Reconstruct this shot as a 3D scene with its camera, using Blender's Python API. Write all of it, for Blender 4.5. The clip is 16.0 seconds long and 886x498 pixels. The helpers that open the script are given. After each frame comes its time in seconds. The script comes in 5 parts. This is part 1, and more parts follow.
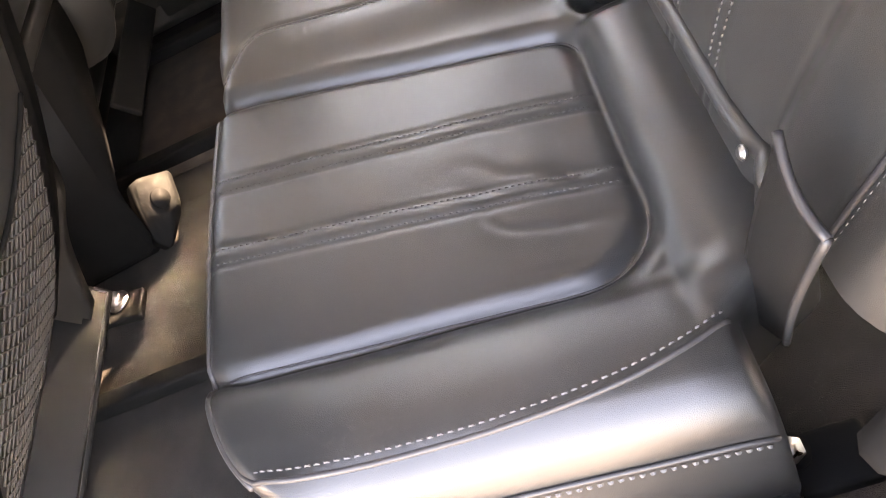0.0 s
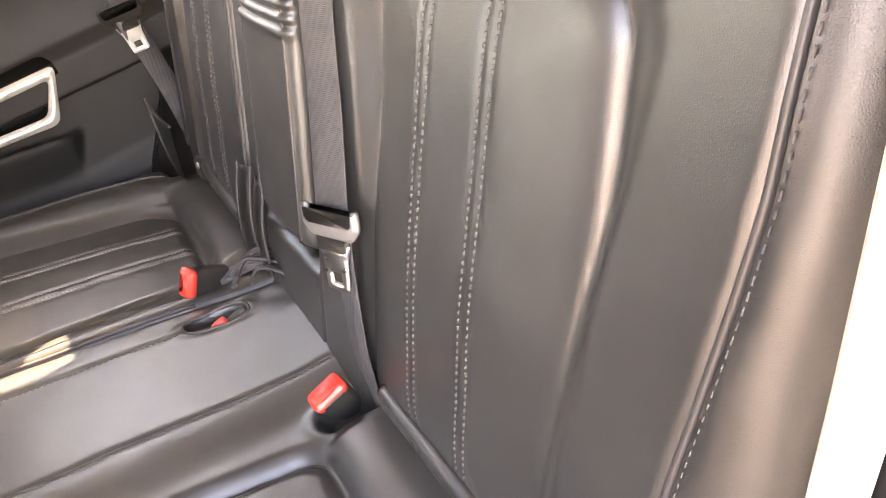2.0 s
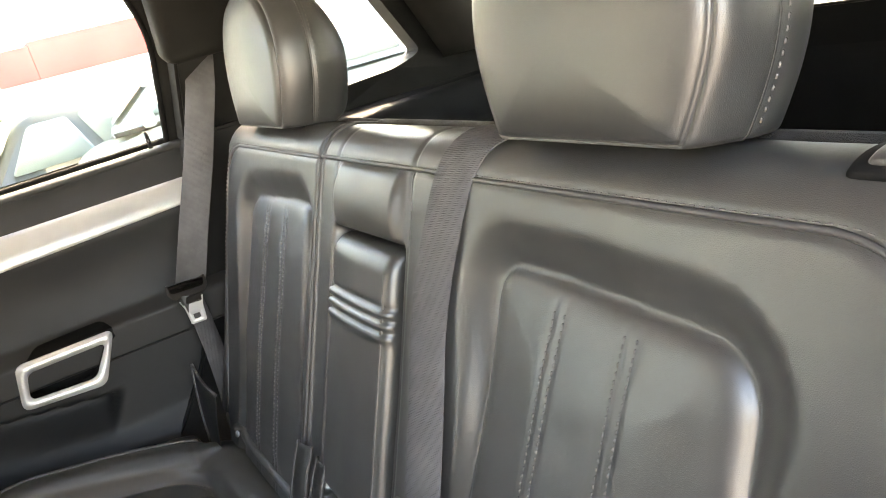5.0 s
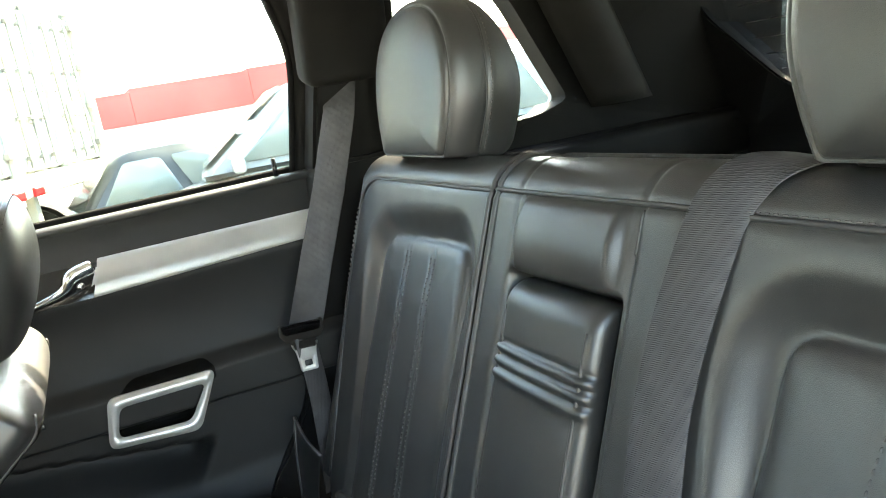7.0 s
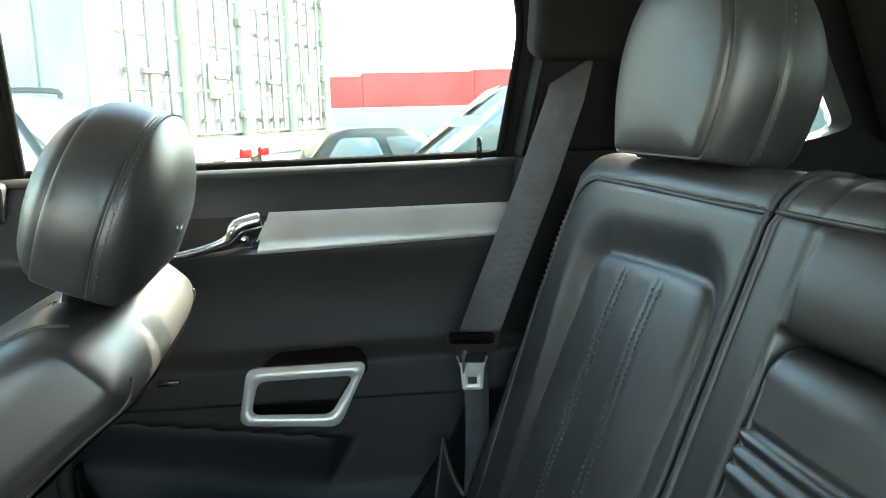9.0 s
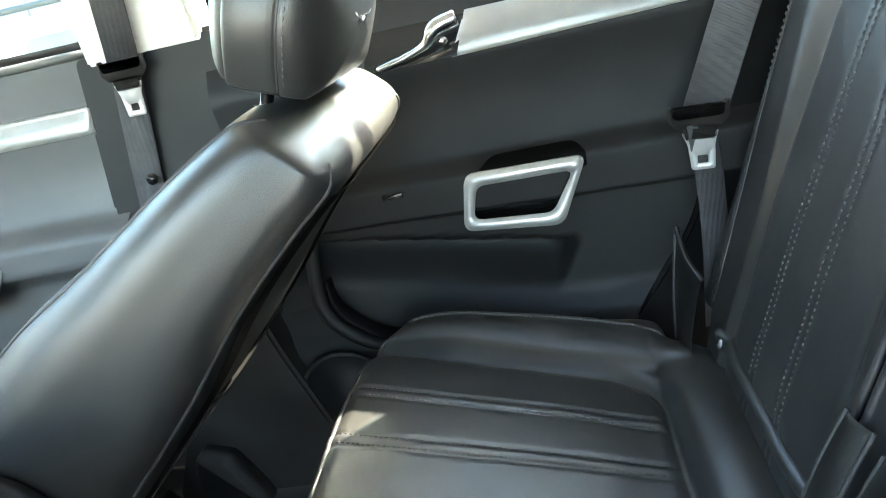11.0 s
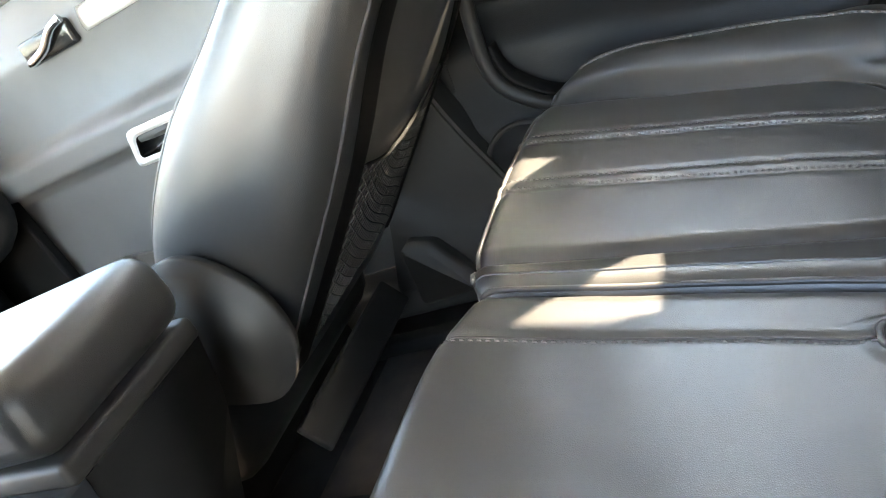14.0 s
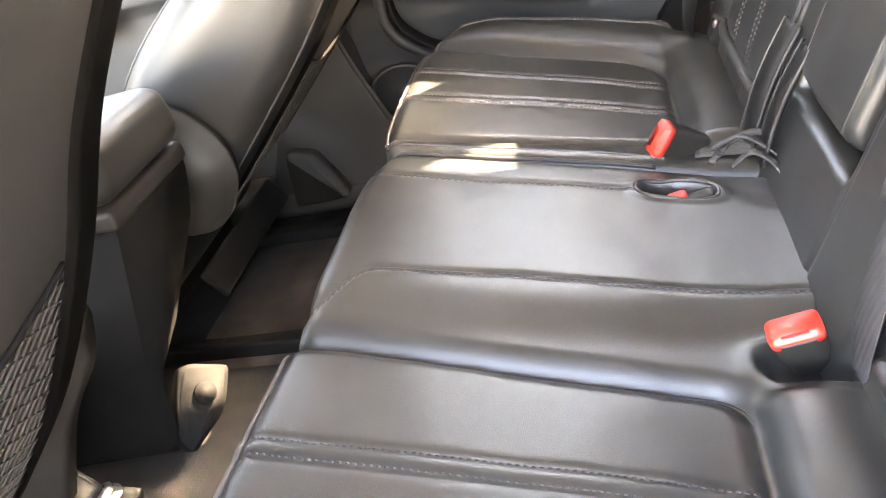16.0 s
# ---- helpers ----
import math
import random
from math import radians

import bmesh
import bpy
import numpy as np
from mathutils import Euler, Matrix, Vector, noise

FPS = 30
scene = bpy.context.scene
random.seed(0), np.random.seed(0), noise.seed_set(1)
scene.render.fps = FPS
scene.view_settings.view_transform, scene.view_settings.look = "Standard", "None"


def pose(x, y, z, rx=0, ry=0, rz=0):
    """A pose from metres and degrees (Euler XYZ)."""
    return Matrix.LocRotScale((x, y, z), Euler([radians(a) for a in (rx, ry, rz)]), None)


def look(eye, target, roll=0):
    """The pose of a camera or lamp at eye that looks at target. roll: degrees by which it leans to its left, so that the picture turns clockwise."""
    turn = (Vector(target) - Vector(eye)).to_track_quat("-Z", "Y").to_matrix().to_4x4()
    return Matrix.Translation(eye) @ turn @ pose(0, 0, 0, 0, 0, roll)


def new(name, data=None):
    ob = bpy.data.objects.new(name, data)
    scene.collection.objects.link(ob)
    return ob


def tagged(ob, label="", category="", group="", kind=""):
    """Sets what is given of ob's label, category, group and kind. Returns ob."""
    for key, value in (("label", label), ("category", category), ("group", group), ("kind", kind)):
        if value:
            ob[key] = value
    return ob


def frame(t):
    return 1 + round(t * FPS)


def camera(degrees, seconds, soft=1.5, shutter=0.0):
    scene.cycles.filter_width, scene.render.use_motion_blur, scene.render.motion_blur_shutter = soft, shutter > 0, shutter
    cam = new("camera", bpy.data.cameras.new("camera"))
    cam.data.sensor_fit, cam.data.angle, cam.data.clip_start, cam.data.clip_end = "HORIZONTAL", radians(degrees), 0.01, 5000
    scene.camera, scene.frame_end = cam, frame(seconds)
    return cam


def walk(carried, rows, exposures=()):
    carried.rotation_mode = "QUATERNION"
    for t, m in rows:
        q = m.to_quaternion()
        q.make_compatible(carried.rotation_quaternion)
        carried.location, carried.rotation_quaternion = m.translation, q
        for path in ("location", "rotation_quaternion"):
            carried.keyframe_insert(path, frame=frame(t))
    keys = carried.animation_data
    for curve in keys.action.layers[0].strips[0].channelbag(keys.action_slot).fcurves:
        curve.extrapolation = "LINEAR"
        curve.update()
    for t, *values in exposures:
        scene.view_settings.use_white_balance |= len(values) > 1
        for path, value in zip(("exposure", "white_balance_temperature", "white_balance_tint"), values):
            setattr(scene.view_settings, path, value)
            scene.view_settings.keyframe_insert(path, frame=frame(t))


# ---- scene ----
cam = camera(59.5, 16.0, soft=1.0)
METRES, EYE, TILT, LEAN, TURN = 1.2, 1.45, -45.0, 18.0, -5.7
PATH = [
    (0, (0.359, -0.825, 1.256), (-0.09, 0.416, -0.247), -37.0),
    (0.5, (0.372, -0.806, 1.261), (0.039, 0.539, -0.181), -34.6),
    (1, (0.383, -0.784, 1.253), (0.384, 0.705, -0.083), -29.3),
    (1.5, (0.383, -0.782, 1.279), (0.666, 0.748, 0.023), -25.2),
    (2, (0.392, -0.79, 1.302), (0.889, 0.776, 0.161), -22.2),
    (2.5, (0.391, -0.8, 1.332), (1.024, 0.787, 0.292), -20.8),
    (3, (0.398, -0.793, 1.355), (1.111, 0.826, 0.422), -18.2),
    (3.5, (0.396, -0.798, 1.377), (1.16, 0.856, 0.551), -16.5),
    (3.7, (0.4, -0.795, 1.379), (1.171, 0.88, 0.605), -16.1),
    (5.8, (0.223, -0.786, 1.441), (1.104, 0.912, 0.857), -14.0),
    (6, (0.222, -0.756, 1.434), (1.087, 0.958, 0.873), -13.7),
    (6.5, (0.218, -0.673, 1.41), (1.047, 1.086, 0.943), -12.1),
    (7, (0.227, -0.593, 1.383), (1.006, 1.201, 0.965), -10.2),
    (7.5, (0.242, -0.528, 1.367), (0.959, 1.293, 0.959), -7.7),
    (8, (0.256, -0.468, 1.364), (0.933, 1.381, 1.014), -4.3),
    (8.5, (0.269, -0.424, 1.361), (0.875, 1.46, 1.075), -0.6),
    (9, (0.275, -0.385, 1.336), (0.603, 1.559, 0.999), -1.4),
    (9.5, (0.273, -0.368, 1.326), (0.343, 1.593, 0.936), -4.4),
    (10, (0.269, -0.372, 1.312), (0.101, 1.571, 0.868), -7.4),
    (10.2, (0.272, -0.381, 1.306), (0.042, 1.542, 0.807), -8.0),
    (12.3, (0.355, -0.288, 1.165), (-0.19, 1.514, 0.488), -22.9),
    (12.5, (0.349, -0.285, 1.157), (-0.274, 1.501, 0.51), -24.3),
    (13, (0.342, -0.269, 1.138), (-0.526, 1.436, 0.557), -28.4),
    (13.5, (0.339, -0.279, 1.119), (-0.659, 1.332, 0.48), -30.7),
    (14, (0.33, -0.318, 1.125), (-0.631, 1.229, 0.299), -30.4),
    (14.5, (0.33, -0.4, 1.16), (-0.395, 1.232, 0.26), -25.5),
    (15, (0.31, -0.511, 1.17), (-0.357, 1.159, 0.294), -22.1),
    (15.5, (0.307, -0.593, 1.185), (-0.282, 1.068, 0.239), -19.1),
    (16, (0.316, -0.656, 1.194), (-0.182, 0.982, 0.161), -16.2),
]
walk(cam, [(t, look(eye, target, roll)) for t, eye, target, roll in PATH],
     exposures=[(0, 5.65, 11200, 28), (1.0, 5.95, 11400, 31), (2.5, 5.6, 11200, 30), (3.5, 5.45, 10400, 24), (6, 5.0, 8900, 12), (7.5, 4.4, 7600, 2), (9.5, 4.0, 7200, -3), (10.2, 4.1, 7100, -3), (12.5, 6.2, 8000, 11), (14, 5.75, 8300, 11), (16, 6.2, 10400, 22)])

# ---- light ----
world = bpy.data.worlds.new("sky")
scene.world = world
world.use_nodes = True
wn = world.node_tree
sky = wn.nodes.new("ShaderNodeTexSky")
sky.sky_type, sky.sun_disc = "NISHITA", False
SUN_EL, SUN_AZ = radians(38.2), radians(39.8)      # azimuth from +x towards +y
sky.sun_elevation = SUN_EL
sky.sun_rotation = radians(90) - SUN_AZ
wn.links.new(sky.outputs[0], wn.nodes["Background"].inputs[0])
wn.nodes["Background"].inputs[1].default_value = 0.15
sun_dir = Vector((math.cos(SUN_EL) * math.cos(SUN_AZ), math.cos(SUN_EL) * math.sin(SUN_AZ), math.sin(SUN_EL)))
sun = new("sun", bpy.data.lights.new("sun", "SUN"))
sun.data.energy, sun.data.angle, sun.data.color = 2.7, radians(0.5), (1.0, 0.95, 0.86)
sun.matrix_world = look(sun_dir * 30, (0, 0, 0))


# ---- materials ----
def material(name, colour, rough=0.5, metal=0.0, spec=0.5):
    m = bpy.data.materials.new(name)
    m.use_nodes = True
    b = m.node_tree.nodes["Principled BSDF"]
    b.inputs["Base Color"].default_value = (*colour, 1)
    b.inputs["Roughness"].default_value = rough
    b.inputs["Metallic"].default_value = metal
    b.inputs["Specular IOR Level"].default_value = spec
    return m


def varied(m, low, high, scale, detail=4.0, rough=None):
    """Colour that drifts between two tones, with roughness that follows."""
    t = m.node_tree
    b = t.nodes["Principled BSDF"]
    co = t.nodes.new("ShaderNodeTexCoord")
    n = t.nodes.new("ShaderNodeTexNoise")
    n.inputs["Scale"].default_value, n.inputs["Detail"].default_value = scale, detail
    r = t.nodes.new("ShaderNodeValToRGB")
    r.color_ramp.elements[0].position, r.color_ramp.elements[1].position = 0.35, 0.68
    r.color_ramp.elements[0].color, r.color_ramp.elements[1].color = (*low, 1), (*high, 1)
    t.links.new(co.outputs["Object"], n.inputs["Vector"])
    t.links.new(n.outputs[0], r.inputs[0])
    t.links.new(r.outputs[0], b.inputs["Base Color"])
    if rough:
        mr = t.nodes.new("ShaderNodeMapRange")
        mr.inputs[3].default_value, mr.inputs[4].default_value = rough
        n2 = t.nodes.new("ShaderNodeTexNoise")
        n2.inputs["Scale"].default_value, n2.inputs["Detail"].default_value = scale * 2.3, 3.0
        t.links.new(co.outputs["Object"], n2.inputs["Vector"])
        t.links.new(n2.outputs[0], mr.inputs[0])
        t.links.new(mr.outputs[0], b.inputs["Roughness"])
    return m


def grained(m, scale, strength, kind="voronoi", distance=0.001, stretch=(1, 1, 1)):
    """Fine relief."""
    t = m.node_tree
    b = t.nodes["Principled BSDF"]
    co = t.nodes.new("ShaderNodeTexCoord")
    mp = t.nodes.new("ShaderNodeMapping")
    mp.inputs["Scale"].default_value = stretch
    t.links.new(co.outputs["Object"], mp.inputs["Vector"])
    if kind == "voronoi":
        n = t.nodes.new("ShaderNodeTexVoronoi")
        n.feature = "DISTANCE_TO_EDGE"
    else:
        n = t.nodes.new("ShaderNodeTexNoise")
        n.inputs["Detail"].default_value = 6
    n.inputs["Scale"].default_value = scale
    t.links.new(mp.outputs[0], n.inputs["Vector"])
    u = t.nodes.new("ShaderNodeBump")
    u.inputs["Strength"].default_value, u.inputs["Distance"].default_value = strength, distance
    t.links.new(n.outputs[0], u.inputs["Height"])
    t.links.new(u.outputs[0], b.inputs["Normal"])
    return m


def weave(m):
    """Ribs along a strap and fine picks across it."""
    t = m.node_tree
    co = t.nodes.new("ShaderNodeTexCoord")
    hs = []
    for flat, scale in (((1, 1, 0), 85), ((0, 0, 1), 420)):
        mp = t.nodes.new("ShaderNodeMapping")
        mp.inputs["Scale"].default_value = flat
        w = t.nodes.new("ShaderNodeTexWave")
        w.bands_direction = "DIAGONAL"
        w.inputs["Scale"].default_value = scale
        t.links.new(co.outputs["Object"], mp.inputs["Vector"])
        t.links.new(mp.outputs[0], w.inputs["Vector"])
        hs.append(w)
    mul = t.nodes.new("ShaderNodeMath")
    mul.operation = "MULTIPLY"
    t.links.new(hs[0].outputs[1], mul.inputs[0])
    t.links.new(hs[1].outputs[1], mul.inputs[1])
    u = t.nodes.new("ShaderNodeBump")
    u.inputs["Strength"].default_value, u.inputs["Distance"].default_value = 0.45, 0.0010
    t.links.new(mul.outputs[0], u.inputs["Height"])
    t.links.new(u.outputs[0], t.nodes["Principled BSDF"].inputs["Normal"])
    return m


LEATHER = grained(varied(material("leather", (0.03, 0.03, 0.03), spec=0.66), (0.018, 0.0178, 0.0172), (0.026, 0.0255, 0.0245), 7, rough=(0.29, 0.40)), 820, 0.35, distance=0.0005)
PIPING = grained(material("piping_leather", (0.032, 0.03, 0.03), 0.42, spec=0.45), 400, 0.2, distance=0.0005)
THREAD = material("thread", (0.080, 0.071, 0.067), 0.7)
RIBTHREAD = material("dark_thread", (0.038, 0.034, 0.033), 0.7)
PLASTIC = grained(varied(material("grained_plastic", (0.02, 0.02, 0.02), spec=0.4), (0.014, 0.013, 0.012), (0.023, 0.021, 0.019), 9, rough=(0.45, 0.62)), 700, 0.25, distance=0.0005)
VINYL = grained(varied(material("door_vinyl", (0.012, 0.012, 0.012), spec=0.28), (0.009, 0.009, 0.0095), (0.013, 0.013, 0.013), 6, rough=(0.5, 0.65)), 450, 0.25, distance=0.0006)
# the black door vinyl again, with light from the front put into its colour
LITVINYL = grained(varied(material("lit_door_vinyl", (0.03, 0.03, 0.03), spec=0.5), (0.070, 0.070, 0.071), (0.088, 0.087, 0.086), 6, rough=(0.4, 0.55)), 450, 0.25, distance=0.0006)
GLOSS = material("gloss_black", (0.01, 0.01, 0.01), 0.15)
SILVER = grained(varied(material("silver_trim", (0.6, 0.59, 0.57), 0.35, 0.45), (0.58, 0.565, 0.545), (0.66, 0.645, 0.62), 12, rough=(0.32, 0.40)), 120, 0.03, "noise", 0.0005, (0.2, 1, 6))
CHROME = material("chrome", (0.8, 0.8, 0.8), 0.08, 1.0)
STEEL = varied(material("steel", (0.5, 0.5, 0.5), 0.3, 1.0), (0.42, 0.42, 0.42), (0.6, 0.6, 0.6), 60, rough=(0.2, 0.4))
RED = material("red_plastic", (0.75, 0.045, 0.03), 0.35)
WEB = grained(varied(material("belt_webbing", (0.03, 0.03, 0.032)), (0.028, 0.027, 0.029), (0.042, 0.04, 0.042), 40, rough=(0.5, 0.7)), 500, 0.5, "noise", 0.0008, (1, 1, 0.25))
weave(WEB)
GREYPLASTIC = grained(material("grey_plastic", (0.13, 0.125, 0.122), 0.4), 500, 0.1, distance=0.0004)
CARPET = grained(varied(material("carpet", (0.03, 0.025, 0.02), 0.95), (0.012, 0.0092, 0.0075), (0.026, 0.0195, 0.0155), 25, 8), 900, 0.9, "noise", 0.004)
MATPILE = grained(varied(material("mat_pile", (0.05, 0.035, 0.026), 0.95), (0.034, 0.023, 0.017), (0.062, 0.043, 0.031), 25, 8), 900, 0.9, "noise", 0.004)
HEADLINER = grained(varied(material("headliner", (0.62, 0.59, 0.55), 0.9), (0.56, 0.53, 0.50), (0.66, 0.63, 0.59), 20), 800, 0.4, "noise", 0.001)
DARKTRIM = grained(varied(material("dark_trim", (0.012, 0.012, 0.012), spec=0.07), (0.005, 0.005, 0.005), (0.009, 0.0088, 0.0085), 8, rough=(0.62, 0.78)), 600, 0.2, distance=0.0005)
PAINT = grained(varied(material("body_paint", (0.34, 0.30, 0.25), 0.35, 0.2), (0.30, 0.27, 0.225), (0.36, 0.325, 0.275), 3, rough=(0.22, 0.32)), 300, 0.03, "noise", 0.0005)
RUBBER = material("rubber", (0.006, 0.006, 0.006), 0.9, spec=0.06)
NET = material("net_cord", (0.020, 0.019, 0.018), 0.85)
PANEL = grained(varied(material("gloss_panel", (0.008, 0.008, 0.008), spec=0.06), (0.005, 0.005, 0.005), (0.009, 0.009, 0.009), 6, rough=(0.5, 0.62)), 300, 0.1, distance=0.0004)
GLASS = material("glass", (0.60, 0.66, 0.64), 0.0)
GLASS.node_tree.nodes["Principled BSDF"].inputs["Transmission Weight"].default_value = 1.0
GLASS.node_tree.nodes["Principled BSDF"].inputs["IOR"].default_value = 1.1
GROUND = grained(varied(material("dusty_asphalt", (0.3, 0.28, 0.25), 0.9), (0.25, 0.235, 0.21), (0.36, 0.34, 0.30), 1.2, 8), 30, 0.4, "noise", 0.01)


# ---- shape helpers ----
def thing(name, label, category, group="", kind="", at=(0, 0, 0)):
    ob = new(name)
    ob.location = at
    ob.empty_display_size = 0.05
    return tagged(ob, label, category, group, kind)


def part(name, bm, mat, parent, label="", smooth=True, kind=""):
    me = bpy.data.meshes.new(name)
    bmesh.ops.recalc_face_normals(bm, faces=bm.faces[:])
    bm.to_mesh(me)
    bm.free()
    if smooth:
        me.shade_smooth()
    me.materials.append(mat)
    ob = new(name, me)
    ob.parent = parent
    if parent is not None:
        base = parent
        off = Vector((0, 0, 0))
        while base is not None:
            off += base.location
            base = base.parent
        ob.location = -off
    if label or kind:
        tagged(ob, label, kind=kind)
    return ob


def sheet(us, vs, at, close_u=False, close_v=False):
    """A grid of quads through at(u, v)."""
    bm = bmesh.new()
    rows = [[bm.verts.new(at(u, v)) for v in vs] for u in us]
    nu, nv = len(us), len(vs)
    for i in range(nu if close_u else nu - 1):
        for j in range(nv if close_v else nv - 1):
            bm.faces.new((rows[i][j], rows[(i + 1) % nu][j], rows[(i + 1) % nu][(j + 1) % nv], rows[i][(j + 1) % nv]))
    return bm


def cap(bm, rows_first=None):
    edges = [e for e in bm.edges if e.is_boundary]
    bmesh.ops.holes_fill(bm, edges=edges, sides=0)
    return bm


def tube(points, r, n=8, closed=False):
    """A round cord along points; r may be a list."""
    pts = [Vector(p) for p in points]
    bm = bmesh.new()
    rings = []
    up = Vector((0, 0, 1))
    m = len(pts)
    prev = None
    for i, p in enumerate(pts):
        a, b = pts[(i - 1) % m if closed else max(i - 1, 0)], pts[(i + 1) % m if closed else min(i + 1, m - 1)]
        d = (b - a).normalized()
        if prev is None:
            side = d.cross(up)
            if side.length < 1e-3:
                side = d.cross(Vector((1, 0, 0)))
        else:
            side = prev - d * prev.dot(d)
        side.normalize()
        prev = side
        other = d.cross(side)
        rr = r[i] if isinstance(r, (list, tuple)) else r
        rings.append([bm.verts.new(p + (side * math.cos(k * math.tau / n) + other * math.sin(k * math.tau / n)) * rr) for k in range(n)])
    for i in range(m if closed else m - 1):
        for k in range(n):
            bm.faces.new((rings[i][k], rings[i][(k + 1) % n], rings[(i + 1) % m][(k + 1) % n], rings[(i + 1) % m][k]))
    if not closed:
        bm.faces.new(rings[0])
        bm.faces.new(rings[-1])
    return bm


def ribbon(points, across, width, thick=0.0016):
    """A flat strap along points; across: direction of its width (one, or one per point)."""
    pts = [Vector(p) for p in points]
    bm = bmesh.new()
    rings = []
    for i, p in enumerate(pts):
        a, b = pts[max(i - 1, 0)], pts[min(i + 1, len(pts) - 1)]
        d = (b - a).normalized()
        w = Vector(across[i] if isinstance(across[0], (list, tuple, Vector)) else across)
        w = (w - d * w.dot(d)).normalized()
        wd = width[i] if isinstance(width, (list, tuple)) else width
        n = d.cross(w)
        h, q = wd / 2, thick / 2
        prof = [(-h, 0), (-h + q, q), (0, q * 1.15), (h - q, q), (h, 0), (h - q, -q), (0, -q * 1.15), (-h + q, -q)]
        rings.append([bm.verts.new(p + w * s + n * t) for s, t in prof])
    for i in range(len(pts) - 1):
        for k in range(8):
            bm.faces.new((rings[i][k], rings[i][(k + 1) % 8], rings[i + 1][(k + 1) % 8], rings[i + 1][k]))
    bm.faces.new(rings[0])
    bm.faces.new(rings[-1])
    return bm


def rbox(size, bevel=0.005, m=None, segments=3):
    bm = bmesh.new()
    bmesh.ops.create_cube(bm, size=1, matrix=Matrix.Diagonal((*size, 1)))
    if bevel:
        bmesh.ops.bevel(bm, geom=bm.edges[:], offset=bevel, segments=segments, profile=0.5, affect="EDGES")
    if m is not None:
        bm.transform(m)
    return bm


def rod(r, length, m=None, n=20, bevel=0.0, r2=None):
    bm = bmesh.new()
    bmesh.ops.create_cone(bm, cap_ends=True, segments=n, radius1=r, radius2=r if r2 is None else r2, depth=length)
    if bevel:
        bmesh.ops.bevel(bm, geom=[e for e in bm.edges if len(e.link_faces) == 2 and any(len(f.verts) > 4 for f in e.link_faces)], offset=bevel, segments=2, affect="EDGES")
    if m is not None:
        bm.transform(m)
    return bm


def slab(outline, depth, m=None, bevel=0.0, holes=()):
    """A plate: an outline in its own x, y, given depth along z, with holes that go through."""
    bm = bmesh.new()
    loops = [outline, *holes]
    edges = []
    for loop in loops:
        vs = [bm.verts.new((x, y, 0)) for x, y in loop]
        edges += [bm.edges.new((vs[i], vs[(i + 1) % len(vs)])) for i in range(len(vs))]
    if holes:
        bmesh.ops.triangle_fill(bm, use_beauty=True, use_dissolve=False, edges=edges)
    else:
        bm.faces.new(bm.verts[:])
    out = bmesh.ops.extrude_face_region(bm, geom=bm.faces[:])
    bmesh.ops.translate(bm, vec=(0, 0, depth), verts=[v for v in out["geom"] if isinstance(v, bmesh.types.BMVert)])
    bmesh.ops.recalc_face_normals(bm, faces=bm.faces[:])
    if bevel:
        sharp = [e for e in bm.edges if len(e.link_faces) == 2 and e.calc_face_angle(0) > 0.9 and abs(e.verts[0].co.z - e.verts[1].co.z) < 1e-6]
        bmesh.ops.bevel(bm, geom=sharp, offset=bevel, segments=2, affect="EDGES")
    if m is not None:
        bm.transform(m)
    return bm


def rounded(points, r, n=5):
    """A closed outline with rounded corners; r: one radius, or one per corner."""
    out = []
    k = len(points)
    for i in range(k):
        p, a, b = (Vector((*points[j % k], 0)) for j in (i, i - 1, i + 1))
        rr = r[i] if isinstance(r, (list, tuple)) else r
        if rr <= 0:
            out.append((p.x, p.y))
            continue
        da, db = (a - p), (b - p)
        rr = min(rr, da.length * 0.49, db.length * 0.49)
        s, e = p + da.normalized() * rr, p + db.normalized() * rr
        for j in range(n + 1):
            t = j / n
            q = s * (1 - t) ** 2 + p * 2 * t * (1 - t) + e * t * t
            out.append((q.x, q.y))
    return out


def spline(points, n=12):
    """A smooth line through points."""
    p = [Vector(q) for q in points]
    p = [p[0] * 2 - p[1], *p, p[-1] * 2 - p[-2]]
    out = []
    for i in range(1, len(p) - 2):
        for j in range(n):
            t = j / n
            a, b, c, d = p[i - 1], p[i], p[i + 1], p[i + 2]
            out.append(0.5 * (2 * b + (c - a) * t + (2 * a - 5 * b + 4 * c - d) * t * t + (3 * b - a - 3 * c + d) * t ** 3))
    out.append(p[-2])
    return out


